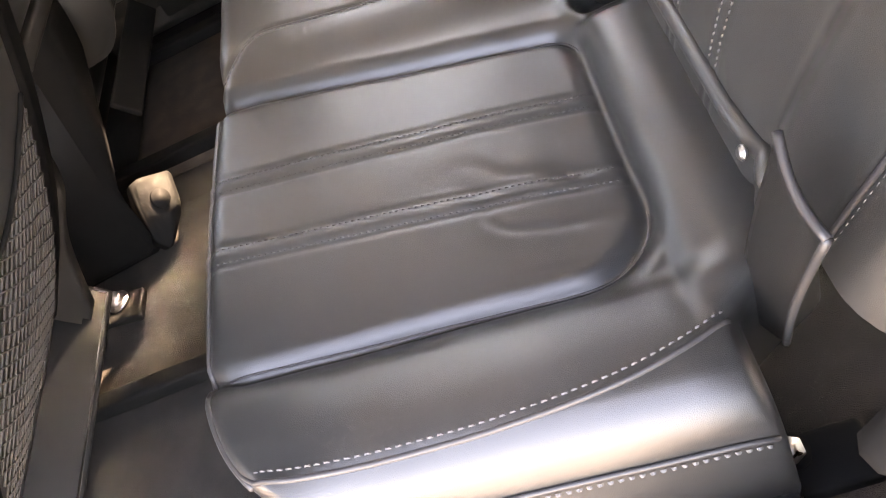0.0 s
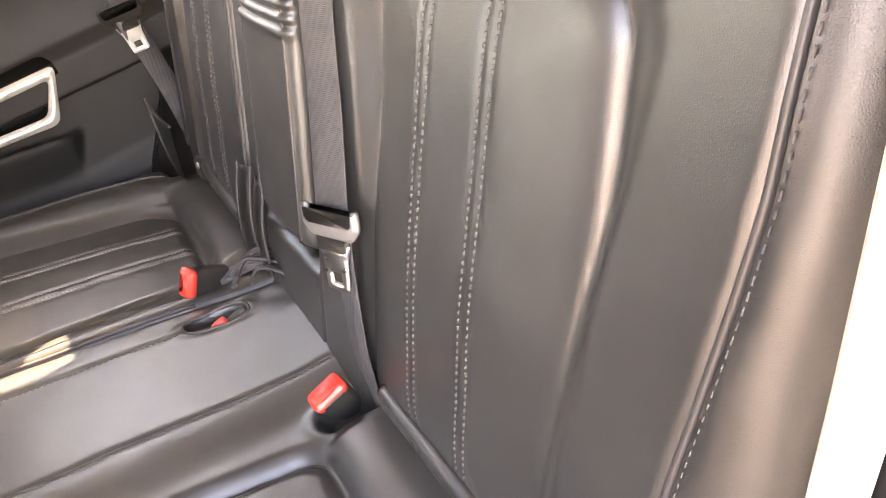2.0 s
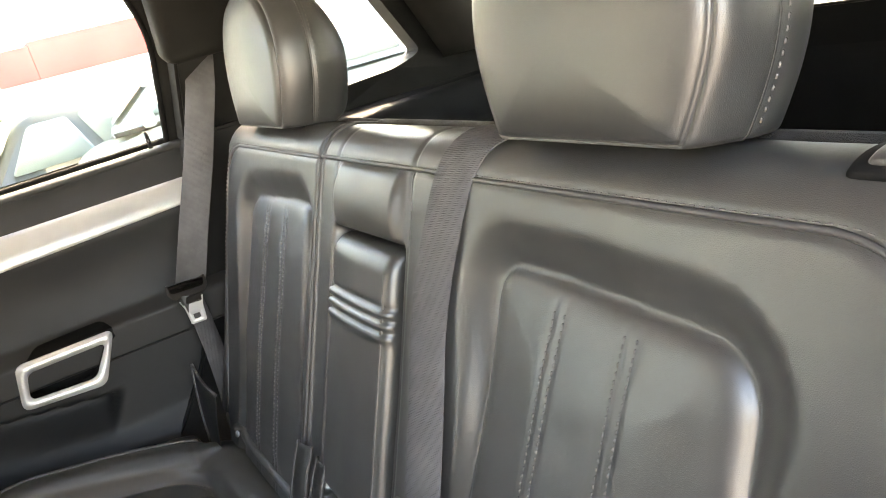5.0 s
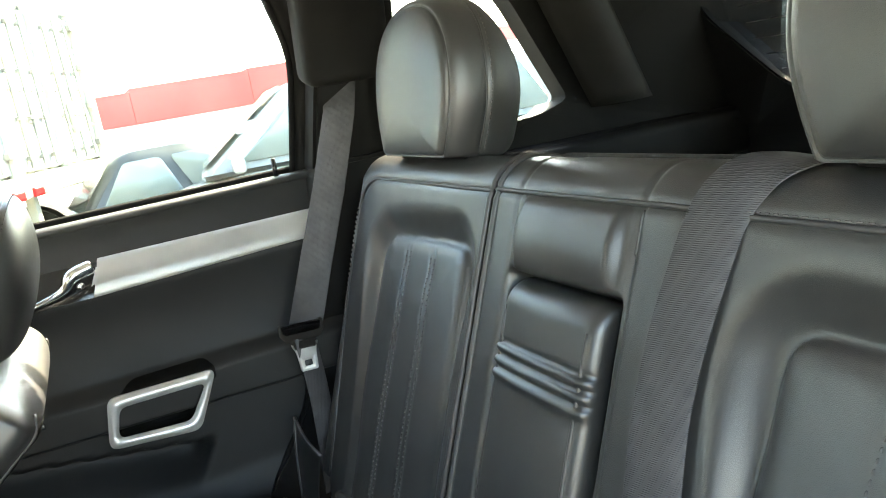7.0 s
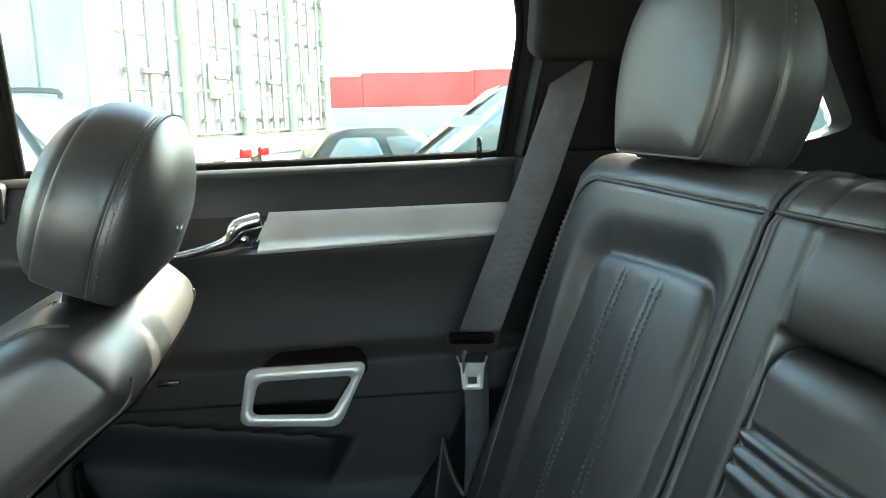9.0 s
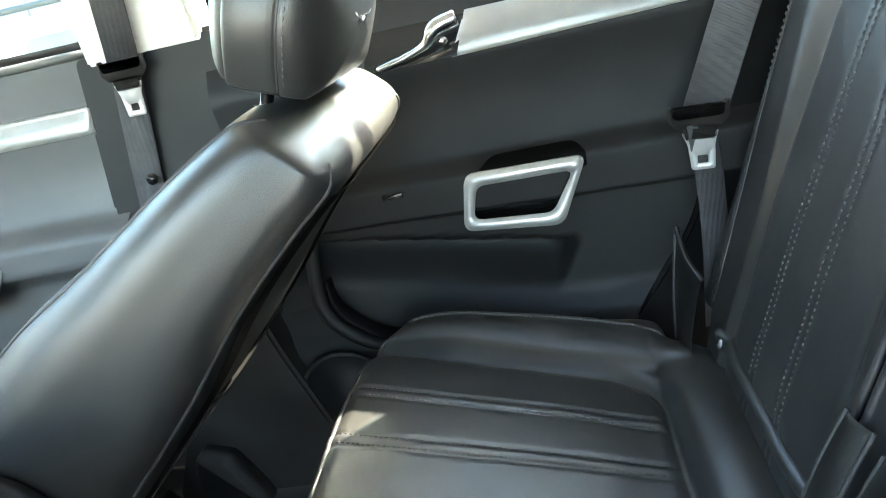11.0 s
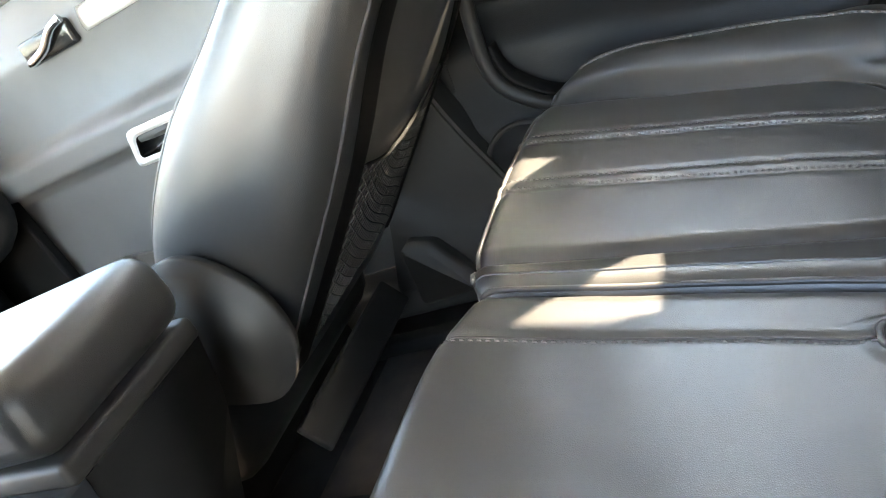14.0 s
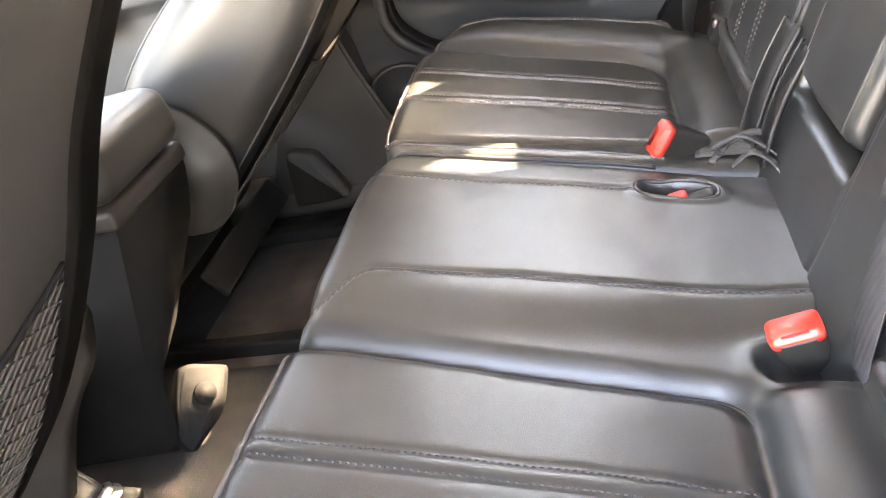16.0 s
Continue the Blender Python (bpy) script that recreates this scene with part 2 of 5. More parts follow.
def stitches(points, normal, length=0.0048, gap=0.0022, width=0.0011, lift=0.0004):
    """Sewing thread along a line: one short raised stitch after another."""
    pts = [Vector(p) for p in points]
    bm = bmesh.new()
    at, i, left = pts[0], 0, 0.0
    run = [0.0]
    for a, b in zip(pts, pts[1:]):
        run.append(run[-1] + (b - a).length)

    def place(s):
        k = min(max(int(np.searchsorted(run, s)) - 1, 0), len(pts) - 2)
        f = (s - run[k]) / max(run[k + 1] - run[k], 1e-9)
        return pts[k].lerp(pts[k + 1], f), k
    s = 0.0
    while s + length < run[-1]:
        (a, k), (b, _) = place(s), place(s + length)
        nn = Vector(normal(k) if callable(normal) else normal).normalized()
        d = (b - a).normalized()
        w = d.cross(nn).normalized() * width / 2
        up = nn * (lift + width * 0.55)
        lo = nn * -0.001
        v = [bm.verts.new(q) for q in (a - w + lo, a + w + lo, b + w + lo, b - w + lo, a.lerp(b, 0.2) - w * 0.7 + up, a.lerp(b, 0.2) + w * 0.7 + up, a.lerp(b, 0.8) + w * 0.7 + up, a.lerp(b, 0.8) - w * 0.7 + up)]
        for q in ((4, 5, 6, 7), (0, 1, 5, 4), (1, 2, 6, 5), (2, 3, 7, 6), (3, 0, 4, 7)):
            bm.faces.new([v[j] for j in q])
        s += length + gap
    return bm


def bump(d, w):
    return math.exp(-(d / w) ** 2)


def smooth01(t):
    t = min(max(t, 0.0), 1.0)
    return t * t * (3 - 2 * t)


def roll(d, r):
    """How far a rounded edge of radius r has dropped at the distance d from the rim."""
    if d >= r:
        return 0.0
    return r - math.sqrt(max(r * r - (r - d) ** 2, 0.0))


def rim(r, n, downs):
    """Steps from below a rim over its rounding: (distance from the rim, drop below it)."""
    return [(0.0, w) for w in downs] + [(r * (1 - math.cos(k / n * math.pi / 2)), 0.0) for k in range(n)]


def steps(lo_rim, length, hi_rim, pitch):
    """Stations across a padded piece: (distance from start, drop)."""
    a = max(d for d, _ in lo_rim)
    b = max(d for d, _ in hi_rim)
    n = max(int((length - a - b) / pitch), 2)
    mid = [(a + (length - a - b) * k / n, 0.0) for k in range(n + 1)]
    return lo_rim + mid[1:-1] + [(length - d, w) for d, w in reversed(hi_rim)]


# ---- rear bench: cushions ----
X_FRONT, X_REAR = 0.012, 0.485
HALF = 0.640      # half width of the bench's cushions


def split_y(x):
    return 0.150 - 0.06 * (x - 0.10) - 0.20 * max(x - 0.33, 0.0)


def midseam_y(x):
    return -0.087 - 0.07 * max(x - 0.20, 0.0) - 0.055 * smooth01((0.085 - x) / 0.06) ** 1.5


def insert_in(x, side=-1):
    """Inner edge of an outer seat's ribbed panel, as a distance from the car's middle."""
    return 0.214 if side > 0 else 0.176 + 0.10 * max(x - 0.06, 0.0)


def insert_out(x, side=-1):
    return (0.552 - 0.15 * x if side > 0 else 0.507 - 0.015 * x) - 0.010 * smooth01((0.05 - x) / 0.05)


def inset(d1, d2, r):
    """Distance inside a corner of radius r, from the distances to its two sides."""
    if d1 < r and d2 < r:
        return r - math.hypot(r - d1, r - d2)
    return min(d1, d2)


INS_REAR = 0.380
RIBS = {-1: ((0.292, 0.304), (0.378, 0.397)), 1: ((0.336, 0.307), (0.436, 0.389))}
WELL = (0.356, 0.071, 0.039, 0.0185)
POCKET = (0.430, -0.188, 0.042, 0.026)


def rib_y(k, x, side=-1):
    a, b = RIBS[side][k]
    return a + (b - a) * x / 0.38


def oval(x, y, box, power=3.0):
    """Nearness to the middle of a rounded slot: 1 on its rim, below 1 inside."""
    cx, cy, hx, hy = box
    return (abs((x - cx) / hx) ** power + abs((y - cy + 0.15 * (x - cx)) / hy) ** power) ** (1 / power)


def cushion_z(x, y):
    a, side = abs(y), (1 if y > 0 else -1)
    u = min(max(x - 0.32, 0.0), 0.13)
    z = 0.755 + (0.38 - x) * 0.205 + 0.205 * (u * u / 0.26 + max(x - 0.45, 0.0)) - 0.0033
    # padded panels round the ribbed insert
    inner, outer = insert_in(x, side), insert_out(x, side)
    rear = INS_REAR - x + 0.10 * (a - 0.34) ** 2
    inside = min(inset(rear, outer - a, 0.075), inset(rear, a - inner, 0.035))
    z -= 0.012 * smooth01((inside + 0.022) / 0.026)
    z -= 0.0045 * bump(inside, 0.0045)
    if inside > 0:
        z += 0.006 * smooth01(inside / 0.018)
        z += 0.006 * math.sin(min(max((a - inner) / (outer - inner), 0), 1) * math.pi) * smooth01((INS_REAR - x) / 0.1)
        for k in (0, 1):
            d = a - rib_y(k, x, side)
            f = smooth01((INS_REAR - x) / 0.015)
            z += f * (0.0016 * bump(d - 0.004, 0.0080) - 0.0017 * bump(d - 0.0145, 0.0038) - 0.0015 * bump(d + 0.0065, 0.0038))
        # creases of use near the rear of the bench's panel
        m = (side < 0) * bump(math.hypot((x - 0.30) / 0.075, (a - 0.39) / 0.095), 1.0)
        z -= 0.0022 * m * bump(noise.noise((x * 11 + 3, a * 17, 7.7)), 0.10)
    # roll along the back
    if x > INS_REAR - 0.01:
        t = min(max((x - INS_REAR) / (X_REAR - INS_REAR), 0), 1)
        z += 0.019 * math.sin(t ** 0.75 * math.pi) * smooth01((a - (0.20 if side < 0 else 0.17)) / 0.03) * smooth01((0.60 - a) / 0.09)
        z -= 0.0015 * bump(a - 0.545 - 0.1 * (x - INS_REAR), 0.010) * smooth01((x - INS_REAR) / 0.03)
    # side bolsters
    z += 0.024 * math.sin(min(max((a - outer) / (HALF - outer), 0), 1) * math.pi * 0.75) * smooth01((a - outer) / 0.03) * smooth01((0.46 - x) / 0.10) * smooth01((x + 0.01) / 0.16)
    # raised middle place
    mid = smooth01(((0.17 if side < 0 else 0.21) - a) / 0.07)
    z += mid * 0.012
    if -0.3 < y < 0.2:
        z -= 0.0035 * bump(y - midseam_y(x), 0.004)
    if 0.0 < y < 0.16 and x < 0.33:
        z -= 0.0025 * bump(y - split_y(x) + 0.060, 0.004)
    # buckle well, with a soft brim, and the slot for the bench's own buckle
    if y > 0 and x > 0.28:
        q = oval(x, y, WELL)
        z += 0.003 * bump(q - 1.12, 0.16) - 0.022 * smooth01((1.04 - q) / 0.30)
    if -0.26 < y < -0.12 and x > 0.36:
        q = oval(x, y, POCKET, 2.4)
        z += 0.004 * bump(q - 1.10, 0.18) - 0.016 * smooth01((1.02 - q) / 0.35)
    # soft hollows of use
    z += 0.0016 * noise.noise((x * 9, y * 7, 0.3)) + 0.0007 * noise.noise((x * 26, y * 21, 2.1))
    return z


def front_x(y):
    a = abs(y)
    c = HALF - a
    R = 0.17
    f = R - math.sqrt(max(R * R - (R - max(c + 0.015, 0.0)) ** 2, 0)) if c + 0.015 < R else 0.0
    return X_FRONT + f + 0.020 * bump(y - 0.150, 0.050) + 0.008 * smooth01((0.19 - a) / 0.05)


def rear_x(y):
    """The outer corners are cut back, to let the belts pass."""
    return X_REAR - 0.080 * smooth01((abs(y) - 0.50) / 0.07)


def cushion_piece(name, y_start, y_end, label, holes=()):
    """y_start, y_end: functions of x. The outer side is the one beyond 0.6."""
    ob = thing(name, label, "car seat", "rear seat cushions", at=(0.25, (y_start(0.25) + y_end(0.25)) / 2, 0.5))
    out_rim = rim(0.04, 8, (0.20, 0.12, 0.05, 0.02))
    in_rim = rim(0.026, 6, (0.14, 0.06, 0.02))
    near = y_start(0.2) < -0.5
    width = y_end(0.2) - y_start(0.2)
    vs = steps(out_rim if near else in_rim, width, in_rim if near else out_rim, 0.0024)
    us = steps(rim(0.022, 6, (0.22, 0.14, 0.07, 0.02)), X_REAR - X_FRONT, rim(0.02, 3, (0.10, 0.03)), 0.0036)

    def at(u, v):
        (du, wu), (dv, wv) = u, v
        x = X_FRONT + du
        y = y_start(x) + dv / width * (y_end(x) - y_start(x))
        f = front_x(y)
        x = f + du / (X_REAR - X_FRONT) * (rear_x(y) - f)
        lo, hi = dv, width - dv
        zz = cushion_z(x, y) - roll(du, 0.022) - roll(X_REAR - X_FRONT - du, 0.02)
        zz -= roll(lo, 0.04 if near else 0.026) + roll(hi, 0.026 if near else 0.04)
        w = max(wu, wv)
        x -= 0.012 * math.sin(min(wu / 0.14, 1) * math.pi) if du < 0.001 and wu else 0
        side = -1 if near else 1
        if wv and (dv < 0.001) == near:
            y += side * 0.012 * math.sin(min(wv / 0.12, 1) * math.pi)
        return Vector((x, y, max(zz - w, 0.535)))
    part("seat_cushion", sheet(us, vs, at), LEATHER, ob)
    return ob


def on_cushion(x, y, lift=0.0):
    return Vector((x, y, cushion_z(x, y) - roll(max(x - front_x(y), 0), 0.022) - roll(max(HALF - abs(y), 0), 0.04) - roll(max(rear_x(y) - x, 0), 0.02) + lift))


cushion_60 = cushion_piece("rear_seat_cushion", lambda x: -HALF, split_y, "black leather rear bench cushion with two stitched ribs")
cushion_40 = cushion_piece("rear_seat_cushion", split_y, lambda x: HALF, "black leather single rear seat cushion with stitched ribs")


def xs(a, b, n):
    return [a + (b - a) * k / (n - 1) for k in range(n)]


def seat_seams(ob, s):
    """Piping and thread of one outer seat; s: -1 or 1, the side of the car."""
    UP = (0, 0, 1)
    flat = rounded([(0.024, insert_in(0.024, s)), (INS_REAR, insert_in(INS_REAR, s)), (INS_REAR, insert_out(INS_REAR, s)), (0.024, insert_out(0.024, s))], [0, 0.035, 0.078, 0], 12)
    path = []
    for (xa, ya), (xb, yb) in zip(flat, flat[1:]):
        k = max(int(math.hypot(xb - xa, yb - ya) / 0.008), 1)
        path += [on_cushion(xa + (xb - xa) * j / k, s * (ya + (yb - ya) * j / k), 0.0012) for j in range(k)]
    part("piping", tube([p - Vector((0, 0, 0.0010)) for p in path], 0.0012, 6), PIPING, ob)
    part("piping", tube([on_cushion(front_x(s * y) + 0.003, s * y, 0.002) for y in xs(0.18, 0.60, 60)], 0.0026, 6), PIPING, ob)
    for k in (0, 1):
        for off in (-0.0035, 0.0115):
            part("stitching", stitches([on_cushion(x, s * (rib_y(k, x, s) + off), 0.0007) for x in xs(0.026, 0.370, 50)], UP, 0.0036, 0.0020, 0.0007), RIBTHREAD, ob)
    flat = [Vector((front_x(y) + 0.004, y, 0)) for y in xs(0.507, 0.588, 10)] + spline([(0.066, 0.600, 0), (0.10, 0.608, 0), (0.15, 0.612, 0), (0.24, 0.609, 0), (0.31, 0.600, 0), (0.36, 0.587, 0), (0.398, 0.571, 0)], 8)
    edge = [on_cushion(p.x, s * p.y, 0.001) for p in flat]
    part("piping", tube(edge, 0.0024, 6), PIPING, ob)
    part("stitching", stitches([p + Vector((0, -s * 0.007, 0.0022)) for p in edge[10:]], UP, 0.0045, 0.0026, 0.0011), THREAD, ob, "pale thread")
    low = [Vector((x, s * (HALF + 0.0012), cushion_z(x, s * 0.585) - 0.042)) for x in xs(0.14, 0.40, 30)]
    part("piping", tube(low, 0.0022, 6), PIPING, ob)
    part("stitching", stitches([p + Vector((0, s * 0.002, -0.008)) for p in low], (0, s, 0), 0.0045, 0.0026, 0.0011), THREAD, ob, "pale thread")


seat_seams(cushion_60, -1)
seat_seams(cushion_40, 1)
part("piping", tube([on_cushion(x, midseam_y(x), 0.0008) for x in xs(0.026, 0.47, 60)], 0.0018, 6), PIPING, cushion_60)
part("stitching", stitches([on_cushion(x, midseam_y(x) - 0.005, 0.0006) for x in xs(0.03, 0.46, 60)], (0, 0, 1)), THREAD, cushion_60)
for off, r in ((0.060, 0.0012),):
    part("piping", tube([on_cushion(x, split_y(x) - off, 0.0) for x in xs(0.03, 0.315, 50)], r, 6), PIPING, cushion_60)
part("stitching", stitches([on_cushion(x, split_y(x) - 0.0655, 0.0004) for x in xs(0.03, 0.315, 50)], (0, 0, 1)), THREAD, cushion_60)
part("piping", tube([on_cushion(x, split_y(x) + 0.008, -0.009) for x in xs(0.03, 0.34, 50)], 0.0028, 6), PIPING, cushion_40)
part("piping", tube([on_cushion(x, split_y(x) + 0.024, 0.0) for x in xs(0.03, 0.33, 50)], 0.0014, 6), PIPING, cushion_40)


# ---- rear bench: backrests ----
Z_SEAM = 1.255
Z_LOW = 0.72
TAN = 0.38
LEN = (Z_SEAM - Z_LOW) * math.sqrt(1 + TAN * TAN)
UPV = Vector((TAN, 0, 1)).normalized()
OUT = Vector((-1, 0, TAN)).normalized()
LOW_PT = Vector((0.46 + TAN * (Z_LOW - 0.8), 0, Z_LOW))


def back_frame(s):
    """Place, and direction outwards, along the backrest's middle line: straight, then over the top."""
    if s <= LEN:
        return LOW_PT + UPV * s, OUT
    t = min((s - LEN) / 0.165, 1.0)
    ang = math.radians(12 + 56 * smooth01(t * 1.1))
    # a slow bend backwards
    p = LOW_PT + UPV * LEN
    n = 10
    st = (s - LEN) / n
    for k in range(n):
        a = math.radians(18 + 68 * smooth01((k + 0.5) * st / 0.085))
        p = p + (UPV * math.cos(a) - OUT * math.sin(a)) * st
    return p, (OUT * math.cos(ang) + UPV * math.sin(ang)).normalized()


def s_of(z):
    return (z - Z_LOW) * math.sqrt(1 + TAN * TAN)


S_IN_LO, S_IN_HI = s_of(0.80), s_of(1.187)


def bins(s):
    """Inner and outer edge of a backrest's panel at the height s."""
    t = (s - S_IN_LO) / (S_IN_HI - S_IN_LO)
    return 0.208 + 0.026 * t, 0.470 + 0.034 * smooth01(t * 1.3)


def back_rib(k, s):
    t = min(max((s - S_IN_LO) / (S_IN_HI - S_IN_LO), 0.0), 1.0)
    return (0.298, 0.381)[k] + (0.028, 0.024)[k] * t ** 1.6


def back_h(y, s):
    a = abs(y)
    inn, out = bins(s)
    top = S_IN_HI - s - 0.010 * smooth01((a - 0.30) / 0.22)
    inside = min(inset(top, out - a, 0.042), inset(top, a - inn, 0.026), s - S_IN_LO + 0.05)
    h = 0.0
    # bolsters roll down to the crease round the panel, widest along the top
    wide = 0.026 + 0.026 * smooth01((s - s_of(1.03)) / 0.16)
    soft = 0.40 + 0.60 * smooth01((s - s_of(0.93)) / 0.20)
    h -= soft * 0.021 * smooth01((inside + wide) / wide) ** 1.15
    if inside > 0:
        q = min(inside / 0.024, 1.0)
        h += soft * 0.010 * math.sqrt(max(1 - (1 - q) ** 2, 0.0)) + 0.006 * smooth01(inside / 0.10)
        for k in (0, 1):
            d = a - back_rib(k, s)
            f = smooth01((inside - 0.006) / 0.012)
            h -= f * (0.0010 * bump(d - 0.0065, 0.0032) + 0.0010 * bump(d + 0.0065, 0.0032))
    h *= smooth01((a - 0.15) / 0.04)
    # seam along the top and down the shoulder
    h -= 0.0035 * bump(seam_gap(a, s), 0.0045)
    # middle place
    if a < 0.2:
        pad = smooth01((0.090 - abs(y - 0.016)) / 0.016)
        h += pad * 0.013 * math.sin(min(max((s - s_of(1.176)) / (LEN - s_of(1.176)), 0.0), 1.0) * math.pi) ** 0.7
        h -= 0.040 * smooth01((s - s_of(0.838)) / 0.02) * smooth01((0.098 - abs(y - 0.018)) / 0.012) * smooth01((s_of(1.182) - s) / 0.010)
        h -= 0.0022 * bump(y + 0.083, 0.004) + 0.0016 * bump(y - 0.115, 0.004)
    h += 0.0012 * noise.noise((y * 7, s * 8, 5.3)) + 0.0005 * noise.noise((y * 24, s * 22, 1.7))
    return h


def seam_gap(a, s):
    """Distance to the seam that runs along the top and down the wing."""
    side = wing_y(s) - a
    return inset(LEN - s, side, 0.075)


def on_back(y, s, lift=0.0):
    p, n = back_frame(s)
    return p + n * (back_h(y, s) + lift) + Vector((0, y, 0))


SPLIT = 0.172


def on_shell(y, s, lift=0.0):
    """As on_back, with the rounding of the outer edge."""
    p, n = back_frame(s)
    return p + n * (back_h(y, s) - roll(max(outer_y(s) - abs(y), 0.0), 0.06) + lift) + Vector((0, y, 0))


def outer_y(s):
    """Half width of the bench's back."""
    return 0.648 + 0.012 * smooth01(s / (LEN * 0.9)) - 0.03 * smooth01((s - LEN) / 0.12)


def wing_y(s):
    """Line of the seam down the wing, nearer the middle towards the foot."""
    return 0.559 + 0.055 * smooth01(s / (LEN * 0.9))


def back_piece(name, near, label):
    ob = thing(name, label, "car seat", "rear seat backrests", at=(0.5, -0.2 if near else 0.4, 0.8))
    us = steps([(0.0, 0.0)], LEN + 0.165, [(0.0, 0.0)], 0.0036)
    R = 0.06
    wide = 0.83 if near else 0.47
    out_rim = rim(R, 8, (0.13, 0.08, 0.03))
    in_rim = rim(0.014, 4, (0.10, 0.04, 0.01))
    vs = steps(out_rim if near else in_rim, wide, in_rim if near else out_rim, 0.0026)

    def at(u, v):
        s = u[0]
        dv, w = v
        o = outer_y(s)
        if near:
            y = -o + dv / wide * (SPLIT - 0.003 + o)
            lo = roll(dv, R) + roll(wide - dv, 0.014)
        else:
            y = SPLIT + 0.003 + dv / wide * (o - SPLIT - 0.003)
            lo = roll(dv, 0.014) + roll(wide - dv, R)
        cut = 0.085 * smooth01((abs(y) - 0.50) / 0.06)
        s = cut + s * (LEN + 0.165 - cut) / (LEN + 0.165)
        p, n = back_frame(s)
        return p + n * (back_h(y, s) - lo - w) + Vector((0, y, 0))
    part("backrest", sheet(us, vs, at), LEATHER, ob)
    # hard shell behind
    z0, z1 = 0.75, 1.27
    y0, y1 = (-0.60, SPLIT - 0.006) if near else (SPLIT + 0.006, 0.60)
    shell = rbox((0.05, y1 - y0, (z1 - z0) * 1.07), 0.015, Matrix.Translation((0.60 + 0.04, (y0 + y1) / 2, (z0 + z1) / 2 + 0.005)) @ Matrix.Rotation(math.atan(TAN), 4, "Y"))
    part("back_shell", shell, CARPET, ob, "dark carpeted rear shell")
    return ob


back_60 = back_piece("rear_bench_back", True, "black leather rear bench backrest with fold-down armrest")
back_40 = back_piece("rear_bench_back", False, "black leather single rear seat backrest with stitched panel")


def back_seams(ob, sgn):
    def nrm(k):
        return OUT
    flat = [(SPLIT + 0.004 if sgn > 0 else 0.185, LEN), (wing_y(LEN), LEN)] + [(wing_y(q), q) for q in xs(LEN - 0.16, s_of(0.80), 16)]
    flat = rounded(flat, [0, 0.085] + [0] * 16, 14)
    flat = flat[:-1] if flat[-1] == flat[0] else flat
    line = []
    for (ya, sa), (yb, sb) in zip(flat, flat[1:]):
        k = max(int(math.hypot(yb - ya, sb - sa) / 0.009), 1)
        line += [on_shell(sgn * (ya + (yb - ya) * j / k), sa + (sb - sa) * j / k, 0.001) for j in range(k)]
    part("piping", tube(line, 0.0026, 6), PIPING, ob)
    part("stitching", stitches([p + Vector((0.0, sgn * 0.0065, 0.004)) for p in line], (-0.8, sgn * 0.5, 0.4), 0.0050, 0.0028, 0.0011), THREAD, ob, "pale thread")
    for k in (0, 1):
        for off in (-0.0062, 0.0062):
            part("stitching", stitches([on_back(sgn * (back_rib(k, s) + off), s, 0.0006) for s in xs(S_IN_LO, S_IN_HI - 0.022, 60)], nrm, 0.0044, 0.0024, 0.0010), RIBTHREAD, ob)


# rolled hem along the backrests' lower edge
for y0, y1, ob in ((-0.50, -0.235, back_60), (0.20, 0.50, back_40)):
    part("lower_hem", tube([on_back(y, s_of(0.792 + 0.010 * abs(y)), 0.001) for y in xs(y0, y1, 40)], 0.008, 10), LEATHER, ob)
back_seams(back_60, -1)
back_seams(back_40, 1)
part("piping", tube([on_back(y, LEN + 0.002, 0.0015) for y in xs(-0.19, SPLIT - 0.004, 50)], 0.0026, 6), PIPING, back_60)
part("piping", tube([on_back(-0.083, s, 0.0) for s in xs(s_of(1.215), LEN - 0.004, 12)], 0.0016, 6), PIPING, back_60)
for sg, ob in ((-1, back_60), (1, back_40)):
    part("piping", tube([on_back(SPLIT + sg * 0.008, s, -0.001) for s in xs(0.06, LEN + 0.13, 70)], 0.0042, 8), PIPING, ob)


def armrest():
    """Fold-down armrest, folded up in the backrest, with three pleats of leather across it."""
    c, hw = 0.022, 0.082
    s0, s1 = s_of(0.860), s_of(1.174)

    def at(u, v):
        (du, wu), (dv, wv) = u, v
        s, y = s0 + du, c - hw + dv
        L = s1 - s0
        h = 0.007 - roll(du, 0.02) - roll(L - du, 0.03) - roll(dv, 0.014) - roll(2 * hw - dv, 0.014) - max(wu, wv)
        d = s - s_of(1.105)
        for k in range(3):
            h += 0.0042 * bump(d + k * 0.0135, 0.005) - 0.003 * bump(d + k * 0.0135 - 0.0068, 0.0028)
        h += 0.004 * math.sin(dv / (2 * hw) * math.pi)
        h += 0.0008 * noise.noise((y * 20, s * 15, 9))
        p, n = back_frame(s)
        return p + n * h + Vector((0, y, 0))
    us = steps(rim(0.02, 5, (0.04, 0.015)), s1 - s0, rim(0.03, 6, (0.04, 0.015)), 0.0028)
    vs = steps(rim(0.014, 4, (0.04, 0.015)), 2 * hw, rim(0.014, 4, (0.04, 0.015)), 0.004)
    a = part("armrest", sheet(us, vs, at), LEATHER, back_60, "folded leather armrest with pleats")
    for y in (c - hw + 0.012, c + hw - 0.012):
        p = []
        for s in xs(s0 + 0.01, s1 - 0.03, 40):
            q, n = back_frame(s)
            p.append(q + n * 0.0065 + Vector((0, y, 0)))
        part("piping", tube(p, 0.0022, 6), PIPING, back_60)
    return a


armrest()
